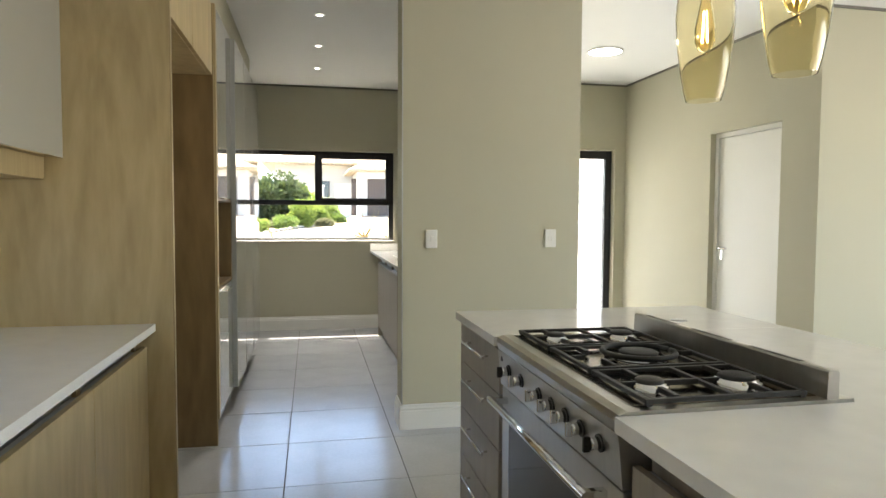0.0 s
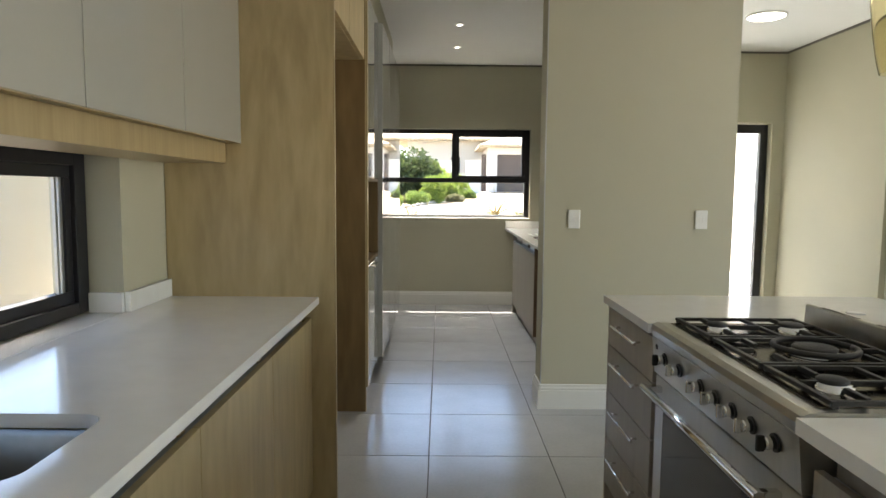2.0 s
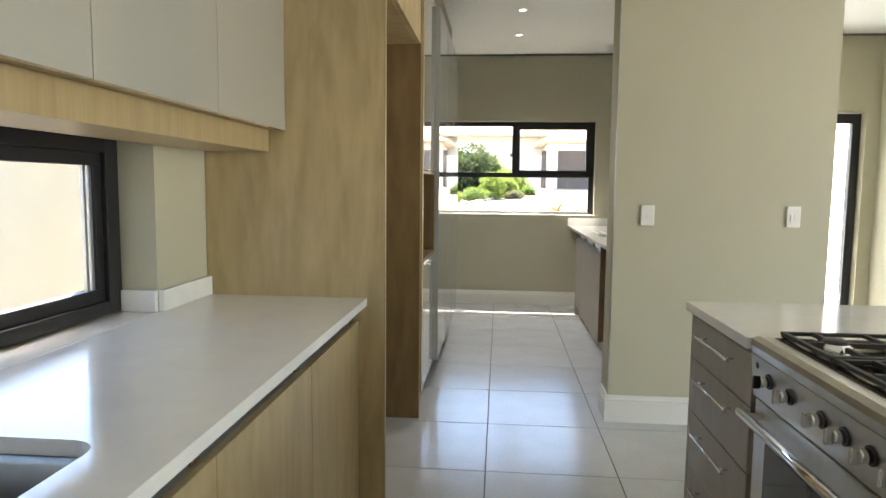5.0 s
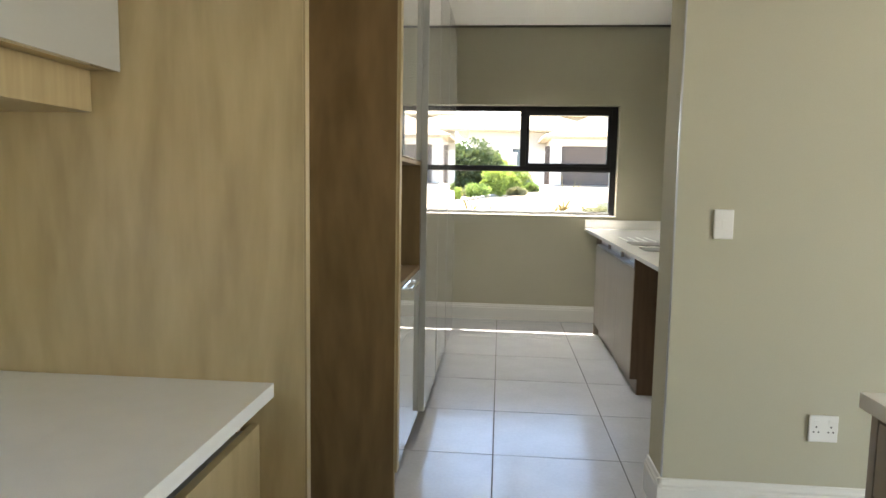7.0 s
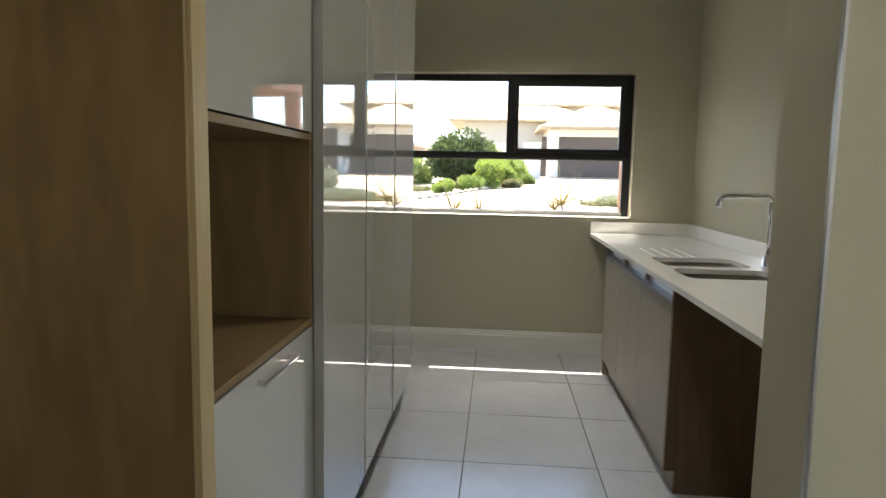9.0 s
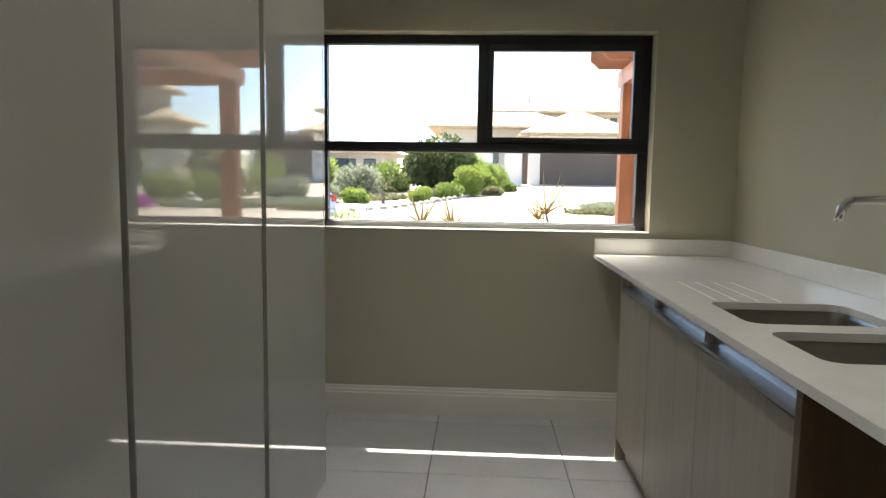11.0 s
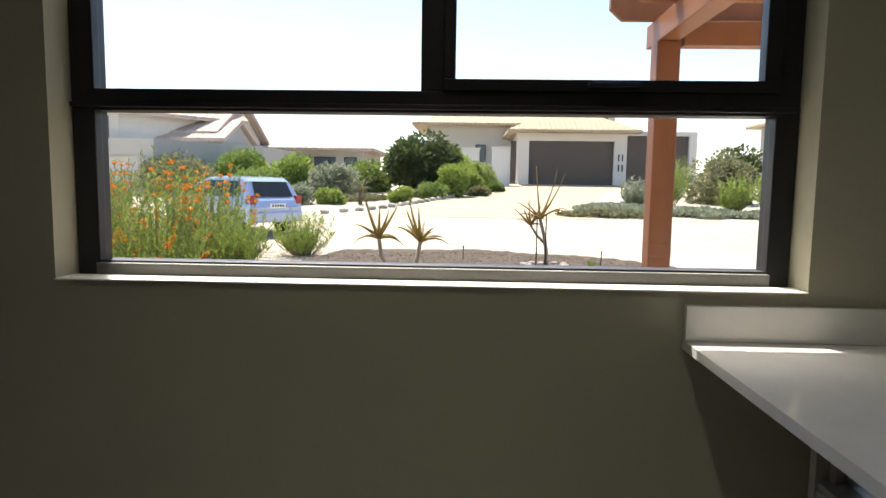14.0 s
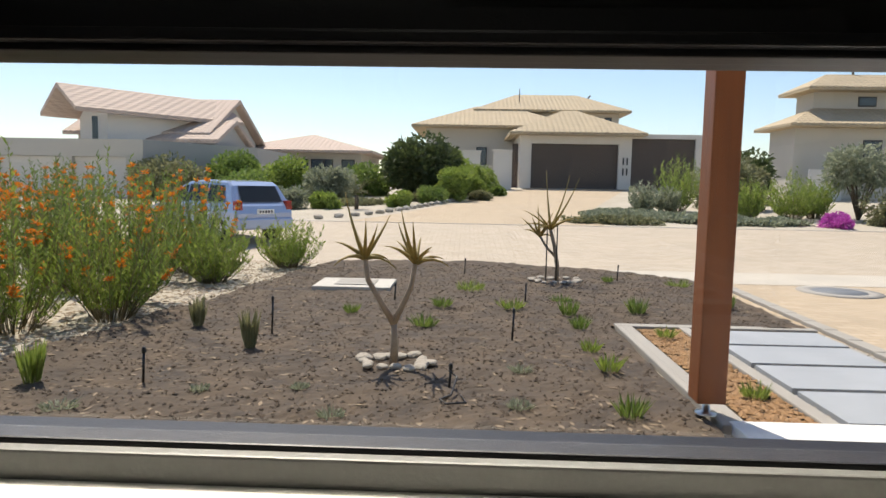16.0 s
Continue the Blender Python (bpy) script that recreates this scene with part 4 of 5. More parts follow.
def scatter_lumps(name, count, place, size, mat, label, category, flat=0.6, long=1.0):
    """Many small uneven lumps in one mesh."""
    rng = np.random.default_rng(len(name) + count)
    base = np.array([(1, 0, 0), (-1, 0, 0), (0, 1, 0), (0, -1, 0), (0, 0, 1), (0, 0, -1)], float)
    tri = [(0, 2, 4), (2, 1, 4), (1, 3, 4), (3, 0, 4), (2, 0, 5), (1, 2, 5), (3, 1, 5), (0, 3, 5)]
    vs, fs = [], []
    while len(vs) < count * 6:
        p = place(rng)
        if p is None:
            continue
        s = size * (0.4 + 1.2 * rng.random() ** 2)
        a = rng.random() * 6.28
        c, d = math.cos(a), math.sin(a)
        k = len(vs)
        for b in base * (0.7 + 0.6 * rng.random((6, 1))):
            bx, by = b[0] * s * long, b[1] * s
            vs.append((p[0] + bx * c - by * d, p[1] + bx * d + by * c, p[2] + b[2] * s * flat))
        fs += [(k + q[0], k + q[1], k + q[2]) for q in tri]
    m = bpy.data.meshes.new(name)
    m.from_pydata(vs, [], fs)
    m.materials.append(mat)
    return tagged(new(name, m), label, category, kind="stuff")


def in_bed(rng):
    x, y = rng.uniform(-3.0, 4.5), 9.6 + 8.6 * rng.random() ** 1.3
    if bed_left(y) < x < bed_right(y) - 0.03 and y < bed_far(x) - 0.1:
        return x, y, soil_height(x, y) + 0.003
    return None


scatter_lumps("soil_clods", 15000, in_bed, 0.014, MULCH, "crumbly dark soil clods on the bed", "soil")
scatter_lumps("wood_chips", 3500, in_bed, 0.009, material("dry_straw", (0.34, 0.26, 0.17), 0.9, second=(0.2, 0.15, 0.1)), "small dry wood chips on the soil", "mulch", 0.3, 3.0)
scatter_lumps("bark_mulch", 2600, lambda r: (r.uniform(2.97, 3.36), r.uniform(11.1, 13.55), -0.005 + 0.012 * r.random()), 0.017, CHIP, "orange-brown bark chips beside the path", "mulch", 0.5, 1.6)
scatter_lumps("pebbles", 2600, lambda r: (r.uniform(3.46, 4.72), r.uniform(10.95, 13.62), -0.03 + 0.006 * r.random()), 0.014, ROCK, "small pale pebbles between the path slabs", "gravel", 0.6)
scatter_lumps("sand_stones", 600, lambda r: (lambda y: (bed_left(y) + r.uniform(-0.55, 0.1), y, -0.03))(r.uniform(10.5, 18)), 0.022, ROCK, "pale stones along the sandy edge of the bed", "stones", 0.5)
scatter_lumps("leaf_litter", 5000, lambda r: (lambda y: (bed_left(y) - 2.6 * r.random() ** 1.3 + 0.1, y, -0.03))(r.uniform(10.5, 18.5)), 0.014, bpy.data.materials["dry_straw"], "dry brown leaf litter on the sand under the shrubs", "litter", 0.4, 2.2)
solid("mulch_base", cuboid(2.95, 3.36, 11.0, 13.58, -0.06, -0.008), SOIL, "soil under the bark mulch strip", "soil", "structure")
solid("path_base", cuboid(3.44, 4.72, 10.9, 13.66, -0.06, -0.03), CONC, "gravel base under the path slabs", "path", "structure")
for e in ((2.78, 2.93, 11.05, 13.60), (3.36, 3.46, 11.05, 13.60), (2.78, 4.66, 13.60, 13.72)):
    solid("path_edging", cuboid(*e, -0.08, 0.022, 0.012), CONC, "pale grey concrete path edging", "edging", "structure")
for y0, y1 in ((13.03, 13.54), (12.42, 12.97), (11.80, 12.36), (11.16, 11.74)):
    tagged(part("path_slab", cuboid(3.53, 4.50 + (y0 - 11.16) * 0.06, y0, y1, -0.05, 0.012, 0.006), SLATE), "smooth grey stepping slab in pebbles", "paving slab", "path slabs")
for k in range(13):
    y = 11.2 + k * 0.42
    tagged(part("kerb_stone", cuboid(4.66 + 0.018 * k, 4.80 + 0.018 * k, y, y + 0.405, -0.08, 0.01, 0.01), CONC), "pale grey kerb stone beside the driveway", "kerb stone", "driveway kerb stones")
solid("porch_slab", cuboid(2.83, 6.2, 7.5, 11.10, -0.2, 0.03, 0.012), LIME, "smooth white porch slab", "porch", "structure")
mh = thing("manhole_cover", "round grey manhole cover set in the driveway", "manhole cover", (6.4, 16.35, -0.03))
part("ring", lathe([(0.52, -0.02), (0.52, 0.012), (0.36, 0.018), (0.34, 0.0)], (6.4, 16.35, -0.03)), CONC, mh)
part("lid", lathe([(0.0, 0.012), (0.34, 0.012), (0.345, 0.0)], (6.4, 16.35, -0.03)), material("iron_lid", (0.16, 0.17, 0.18), 0.6), mh)
cv = thing("service_cover", "pale concrete service cover in the soil bed", "manhole cover", (-0.05, 15.75, 0))
part("slab", cuboid(-0.55, 0.42, 15.35, 16.1, -0.05, 0.055, 0.012), PLASTER, cv)
part("lid", cuboid(-0.3, 0.2, 15.5, 15.95, 0.05, 0.066, 0.006), CONC, cv)

# ---- pergola ----
pg = thing("pergola", "reddish-brown stained timber pergola on a steel post foot", "pergola", (2.77, 11.2, 0.03))
part("post", cuboid(2.66, 2.82, 11.12, 11.28, 0.11, 2.25, 0.008), TIMBER, pg)
part("post_foot", lathe([(0.06, 0.0), (0.06, 0.012), (0.022, 0.016), (0.022, 0.085)], (2.74, 11.2, 0.03), 16), STEEL, pg, "galvanised steel post foot")
part("beam", cuboid(2.67, 2.81, 8.31, 11.45, 2.25, 2.41, 0.006), TIMBER_Y, pg)
part("beam", cuboid(2.85, 6.2, 11.14, 11.27, 2.22, 2.38, 0.006), TIMBER_Y, pg)
part("post", cuboid(6.0, 6.16, 11.12, 11.28, 0.03, 2.22, 0.008), TIMBER, pg)
for k in range(6):
    y = 8.75 + 0.5 * k
    part("rafter", extrude([(2.36, 2.49), (2.45, 2.411), (6.2, 2.411), (6.2, 2.57), (2.36, 2.57)], "y", y, y + 0.055), TIMBER_Y, pg)


# ---- plants ----
def blades(points, ways, length, width, rng, mat, name, parent, droop=0.2):
    """Pointed four-cornered leaves at the points, along the ways."""
    n = len(points)
    ways = ways / np.linalg.norm(ways, axis=1, keepdims=True)
    rnd = rng.normal(size=(n, 3))
    side = np.cross(ways, rnd)
    side /= np.linalg.norm(side, axis=1, keepdims=True) + 1e-9
    ln = (length * (0.6 + 0.8 * rng.random((n, 1))))
    wd = (width * (0.7 + 0.6 * rng.random((n, 1))))
    mid = points + ways * ln * 0.5
    tip = points + ways * ln
    tip[:, 2] -= ln[:, 0] * droop
    v = np.stack([points, mid + side * wd / 2, tip, mid - side * wd / 2], axis=1).reshape(-1, 3)
    f = np.arange(n * 4).reshape(n, 4)
    m = bpy.data.meshes.new(name)
    m.from_pydata(v.tolist(), [], f.tolist())
    m.materials.append(mat)
    ob = new(name, m)
    ob.parent = parent
    return ob


def bush(name, label, x, y, w, h, count, leaf, mat, seed, shape="round", group="", d=None, stalk=0.12, thin=0.35):
    """A shrub at its foot: forked stems and uneven clumps of small leaves."""
    rng = np.random.default_rng(seed)
    d = d or w
    z = gz(y) - 0.04
    ob = thing(name, label, "tree" if name == "tree" else "shrub", (x, y, z), group)
    clumps = 9 + int(w * 5)
    cs, rs = [], []
    for k in range(clumps):
        a, r = rng.random() * 6.28, math.sqrt(rng.random()) * 0.78
        hh = stalk * h + (1 - stalk) * h * ((0.25 if name == "tree" else 0.1) + (0.6 if name == "tree" else 0.75) * rng.random() * (1.05 - 0.55 * r * r if shape == "round" else 1))
        cs.append((w / 2 * r * math.cos(a), d / 2 * r * math.sin(a), hh))
        rs.append((0.17 + 0.14 * rng.random()) * min(w, 1.6 * h))
    bm = bmesh.new()
    for c in cs[:12]:
        tube([(0, 0, -0.02), (c[0] * 0.4, c[1] * 0.4, c[2] * 0.5), c], max(0.012, 0.02 * h), 5, bm, 0.004)
    part("stem", bm, BARK, None).parent = ob
    cs, rs = np.array(cs), np.array(rs)
    count = int(count * 1.5)
    pick = rng.integers(0, clumps, count)
    u = rng.normal(size=(count, 3))
    u /= np.linalg.norm(u, axis=1, keepdims=True)
    rad = rs[pick][:, None] * (0.55 + 0.5 * rng.random((count, 1)) ** 0.6)
    p = cs[pick] + u * rad * np.array([1, 1, 0.85])
    p[:, 2] = np.abs(p[:, 2])
    ways = u + rng.normal(size=(count, 3)) * 0.6 + np.array([0, 0, 0.35])
    blades(p, ways, leaf * 1.5, leaf * 1.5 * thin * 1.3, rng, mat, "foliage", ob)
    return ob


def spike_bush(name, label, x, y, w, h, stems, leaf, mat, seed, flowers=0, group="", per=34):
    """Wands that fan out from a narrow foot, clad in small upright leaves, some with whorls of flowers."""
    rng = np.random.default_rng(seed)
    ob = thing(name, label, "flowering shrub" if flowers else "shrub", (x, y, gz(y) - 0.04), group)
    bm = bmesh.new()
    lp, lw, fp, fw = [], [], [], []
    for s in range(stems):
        a, r = rng.random() * 6.28, math.sqrt(rng.random())
        top = np.array([w / 2 * r * math.cos(a), w / 2 * r * math.sin(a), h * (0.35 + 0.7 * rng.random()) * (1.05 - 0.3 * r)])
        foot = np.array([top[0] * 0.3, top[1] * 0.3, 0])
        bend = np.array([top[0] * 0.8, top[1] * 0.8, top[2] * 0.5]) + rng.normal(size=3) * 0.04
        tube([foot, foot * 0.25 + bend * 0.5 + top * 0.25, top], 0.005, 4, bm, 0.002)
        for k in range(per):
            t = 0.16 + 0.84 * (k + rng.random()) / per
            p = foot * (1 - t) ** 2 + 2 * bend * t * (1 - t) + top * t * t
            b = rng.random() * 6.28
            lp.append(p)
            lw.append((math.cos(b), math.sin(b), 0.9 + 0.8 * rng.random()))
        if rng.random() < flowers:
            for q in (0.96, 0.87, 0.78)[: 1 + int(3 * rng.random())]:
                c = foot * (1 - q) ** 2 + 2 * bend * q * (1 - q) + top * q * q
                for k in range(18):
                    b = rng.random() * 6.28
                    fp.append(c + np.array([0, 0, 0.035 * rng.random()]))
                    fw.append((math.cos(b), math.sin(b), 0.2 + 1.1 * rng.random()))
    part("stem", bm, DRYSTEM, None).parent = ob
    blades(np.array(lp), np.array(lw), leaf, leaf * 0.24, rng, mat, "foliage", ob, 0.05)
    if fp:
        blades(np.array(fp), np.array(fw), 0.05, 0.02, rng, ORANGE, "flower", ob, 0.2)
    return ob


# orange flowering wands beside the bed
wild = [spike_bush("flowering_shrub", "tall green shrub with orange flower whorls", -2.65, 13.0, 1.3, 1.6, 70, 0.068, YELLOWGREEN, 11, 0.3, "orange flowering shrubs", 60),
        spike_bush("flowering_shrub", "tall green shrub with orange flower whorls", -2.35, 14.3, 1.3, 1.65, 70, 0.068, GREEN, 12, 0.24, "orange flowering shrubs", 60),
        spike_bush("flowering_shrub", "tall green shrub with orange flower whorls", -3.6, 13.6, 1.4, 1.7, 76, 0.068, GREEN, 13, 0.28, "orange flowering shrubs", 60)]
for k, (x, y, r, s) in enumerate(((-4.6, 13.2, 40, 1.0), (-3.5, 15.0, 100, 1.0), (-4.8, 14.8, 200, 1.05), (-3.05, 15.9, 150, 0.95), (-3.4, 12.4, 300, 0.9), (-4.4, 16.4, 20, 1.0), (-5.8, 14.0, 80, 1.1), (-4.0, 11.9, 250, 0.95), (-2.7, 16.9, 310, 0.75), (-4.1, 14.1, 130, 1), (-5.4, 15.6, 10, 1), (-3.9, 15.7, 280, 1), (-2.9, 11.9, 170, 1), (-3.3, 17.4, 90, 0.85), (-5.0, 17.2, 330, 0.95), (-2.1, 13.6, 75, 0.8))):
    copy_thing(wild[k % 3], pose(x, y, -0.04, 0, 0, r))
spike_bush("shrub", "bright green feathery shrub without flowers", -2.05, 16.0, 1.1, 1.0, 110, 0.075, YELLOWGREEN, 21, 0, per=40)
spike_bush("shrub", "bright green feathery shrub without flowers", -1.5, 17.75, 1.1, 0.85, 100, 0.075, YELLOWGREEN, 22, 0, per=36)

def ground_cover(label, x, y, w, d, mat, seed):
    """A low uneven carpet of small leaves."""
    rng = np.random.default_rng(seed)
    ob = thing("ground_cover", label, "ground cover", (x, y, gz(y) - 0.05), kind="stuff")
    n = int(3600 * w * d / 4)
    a, r = rng.random(n) * 6.28, np.sqrt(rng.random(n))
    edge = 1 + 0.18 * np.sin(3 * a + seed) + 0.1 * np.sin(7 * a)
    px, py = w / 2 * r * edge * np.cos(a), d / 2 * r * edge * np.sin(a)
    lift = np.array([0.06 + 0.14 * (1 + noise.noise((u * 2.2, v * 2.2, seed))) * (1 - 0.5 * q) for u, v, q in zip(px, py, r)])
    slope = np.array([gz(y + v) - gz(y) for v in py])
    p = np.stack([px, py, slope + lift * rng.random(n) ** 0.5], 1)
    blades(p, rng.normal(size=(n, 3)) + np.array([0, 0, 0.6]), 0.13, 0.07, rng, mat, "leaf", ob)


# far side of the road, up to the houses
bush("shrub", "large dense dark green rounded bush", -0.75, 36.4, 3.3, 2.3, 8000, 0.17, DARKGREEN, 31)
bush("shrub", "light green bush behind the dark one", 0.55, 38.5, 1.4, 2.5, 3000, 0.15, YELLOWGREEN, 32)
for x, y, w, h in ((0.75, 34.2, 1.3, 1.2), (1.35, 36.2, 1.4, 1.25), (2.05, 38.6, 1.5, 1.3)):
    bush("hedge", "clipped bright green hedge plant by the driveway", x, y, w, h, 3800, 0.09, YELLOWGREEN, int(x * 100), "box", "clipped hedge", stalk=0.0)
for k, (x, y, w, h, mat, lf) in enumerate(((-1.12, 30.6, 0.75, 0.55, YELLOWGREEN, 0.07), (0.03, 32.7, 0.9, 0.65, GREEN, 0.08), (-4.0, 33.0, 2.0, 1.35, GREYGREEN, 0.12), (-5.9, 34.0, 2.4, 1.5, YELLOWGREEN, 0.14),
                                            (-8.4, 35.0, 2.4, 1.6, GREEN, 0.14), (-3.2, 36.5, 2.2, 1.3, GREEN, 0.13), (-10.6, 33.0, 2.6, 1.5, OLIVE, 0.14), (-6.8, 31.0, 2.0, 1.2, GREEN, 0.12), (-3.5, 29.6, 0.9, 0.6, YELLOWGREEN, 0.08), (-4.8, 29.4, 1.2, 0.7, GREYGREEN, 0.08),
                                            (-0.4, 33.6, 1.2, 0.5, OLIVE, 0.08), (1.9, 34.6, 0.9, 0.4, OLIVE, 0.07), (2.7, 37.6, 1.0, 0.45, GREEN, 0.07),
                                            (11.4, 32.5, 2.4, 1.9, OLIVE, 0.13), (14.4, 27.4, 2.0, 1.0, OLIVE, 0.10), (16.6, 28.0, 2.6, 1.3, GREEN, 0.12),
                                            (13.4, 36.0, 2.0, 2.4, DARKGREEN, 0.15))):
    bush("shrub", "rounded garden shrub with small leaves across the road", x, y, w, h, int(1300 + 700 * w), lf, mat, 60 + k, group="shrubs across the road", stalk=0.0)
spike_bush("shrub", "grey-green grassy shrub beside the driveway", 7.4, 29.9, 1.2, 1.15, 70, 0.18, GREYGREEN, 91, per=22)
spike_bush("shrub", "grey-green grassy shrub beside the driveway", 8.3, 30.3, 1.0, 0.9, 60, 0.18, GREYGREEN, 92, per=22)
for x, y, w, h, k in ((8.9, 31.0, 1.9, 2.0, 1), (10.3, 28.4, 1.2, 1.35, 2), (11.9, 28.8, 1.7, 1.6, 3), (12.8, 29.2, 1.4, 1.5, 4)):
    spike_bush("shrub", "upright feathery yellow-green shrub across the road", x, y, w, h, 110, 0.13, YELLOWGREEN, 140 + k, per=26)
bush("tree", "small grey-leaved olive tree", 14.1, 29.0, 2.1, 2.4, 2300, 0.11, GREYGREEN, 95, stalk=0.42)
mg = bush("flowering_shrub", "low mound of magenta flowers by the road", 12.0, 26.5, 0.95, 0.42, 2000, 0.05, MAGENTA, 96, stalk=0.0)
for k, (x, y, w, d, mat, label) in enumerate(((6.6, 28.2, 3.2, 3.0, GREYGREEN, "low silver-green ground cover beside the driveway"), (5.7, 26.6, 2.6, 1.2, OLIVE, "low olive ground cover along the kerb"), (8.6, 27.4, 2.6, 2.2, GREYGREEN, "low silver-green ground cover beside the driveway"),
                                             (-3.0, 31.5, 2.4, 1.6, OLIVE, "low olive ground cover among shrubs"), (10.2, 26.8, 2.2, 0.9, GREYGREEN, "low silver-green ground cover by the road"))):
    ground_cover(label, x, y, w, d, mat, 110 + k)


def rosette(ob, at, n, length, r, rng, mat=None, lift=0.6, name="leaf"):
    """A head of thick curved tapering leaves."""
    c = Vector(at)
    for k in range(n):
        a = 6.28 * k / n + rng.random() * 0.5
        up = lift * (0.35 + 1.3 * rng.random())
        ln = length * (0.7 + 0.5 * rng.random())
        out = Vector((math.cos(a), math.sin(a), 0))
        pts = [c + out * ln * t * (1 - 0.25 * up * t) + Vector((0, 0, ln * (up * 1.25 * t - (0.75 - 0.5 * up) * t * t))) for t in (0, 0.25, 0.5, 0.75, 1)]
        leaf = part(name, tube(pts, r, 5, None, 0.0015), mat or ALOE, None)
        leaf.parent = ob
        leaf.location = -Vector(ob.location)


def aloe(x, y, forks, label, seed):
    rng = np.random.default_rng(seed)
    z = 0.02
    ob = thing("aloe_tree", label, "aloe", (x, y, z), "young aloe trees")
    for pts, r, n, ln in forks:
        line = [(x + a, y + b, z + c) for a, b, c in pts]
        part("stem", tube(line, r, 10, None, r * 0.7), ALOESTEM, ob)
        if n:
            rosette(ob, line[-1], n, ln, 0.02, rng, None, 0.8)
    return ob


aloe(0.83, 12.12, [([(0, 0, -0.05), (0.01, 0, 0.15), (0.0, 0, 0.31)], 0.033, 0, 0), ([(0, 0, 0.29), (-0.09, 0.0, 0.44), (-0.19, 0.02, 0.60), (-0.215, 0.02, 0.76)], 0.024, 11, 0.27),
                   ([(0, 0, 0.29), (0.06, 0, 0.42), (0.12, -0.02, 0.55), (0.155, -0.02, 0.74)], 0.024, 11, 0.27)], "forked young aloe tree with two spiky heads", 5)
aloe(2.61, 16.5, [([(0, 0, -0.05), (0.01, 0, 0.2), (-0.03, 0, 0.45), (-0.10, 0, 0.72)], 0.035, 15, 0.48), ([(-0.02, 0, 0.34), (-0.14, 0, 0.46), (-0.24, 0.05, 0.62)], 0.022, 10, 0.32)], "young aloe tree with spiky yellow-green heads", 6)
for dx in (-0.12, 0.02):
    solid("garden_stake", tube([(2.58 + dx, 16.45, 0), (2.58 + dx, 16.45, 0.8)], 0.009, 8), BLACK, "thin dark garden stake beside an aloe", "stake")
for cx, cy, r, n in ((0.86, 12.13, 0.26, 16), (2.61, 16.5, 0.36, 18)):
    rng = np.random.default_rng(n)
    for k in range(n):
        a, q = 6.28 * k / n, r * (0.7 + 0.4 * rng.random())
        s = 0.035 + 0.03 * rng.random()
        bm = bmesh.new()
        bmesh.ops.create_icosphere(bm, subdivisions=2, radius=s)
        for v in bm.verts:
            v.co *= 1 + 0.35 * noise.noise(v.co * 14 + Vector((k, n, 0)))
            v.co.z *= 0.5
        st = solid("stone", bm, ROCK, "pale rounded stone at the foot of an aloe", "stone", group="stones round the aloes")
        st.location = (cx + q * math.cos(a), cy + q * math.sin(a) * 0.7, 0.03)
tuft_rng = np.random.default_rng(77)


def tuft(x, y, w, h, n, mat, label):
    ob = thing("small_plant", label, "plant", (x, y, soil_height(x, y) - 0.005), "young bed plants")
    a = tuft_rng.random(n) * 6.28
    r = np.sqrt(tuft_rng.random(n)) * w * 0.3
    p = np.stack([r * np.cos(a), r * np.sin(a), np.zeros(n)], 1)
    spread = w / max(h, 0.01)
    ways = np.stack([np.cos(a) * spread * 0.5 * tuft_rng.random(n), np.sin(a) * spread * 0.5 * tuft_rng.random(n), np.ones(n)], 1)
    blades(p, ways, h * 0.9, max(0.009, h * 0.08), tuft_rng, mat, "leaf", ob, 0.08)


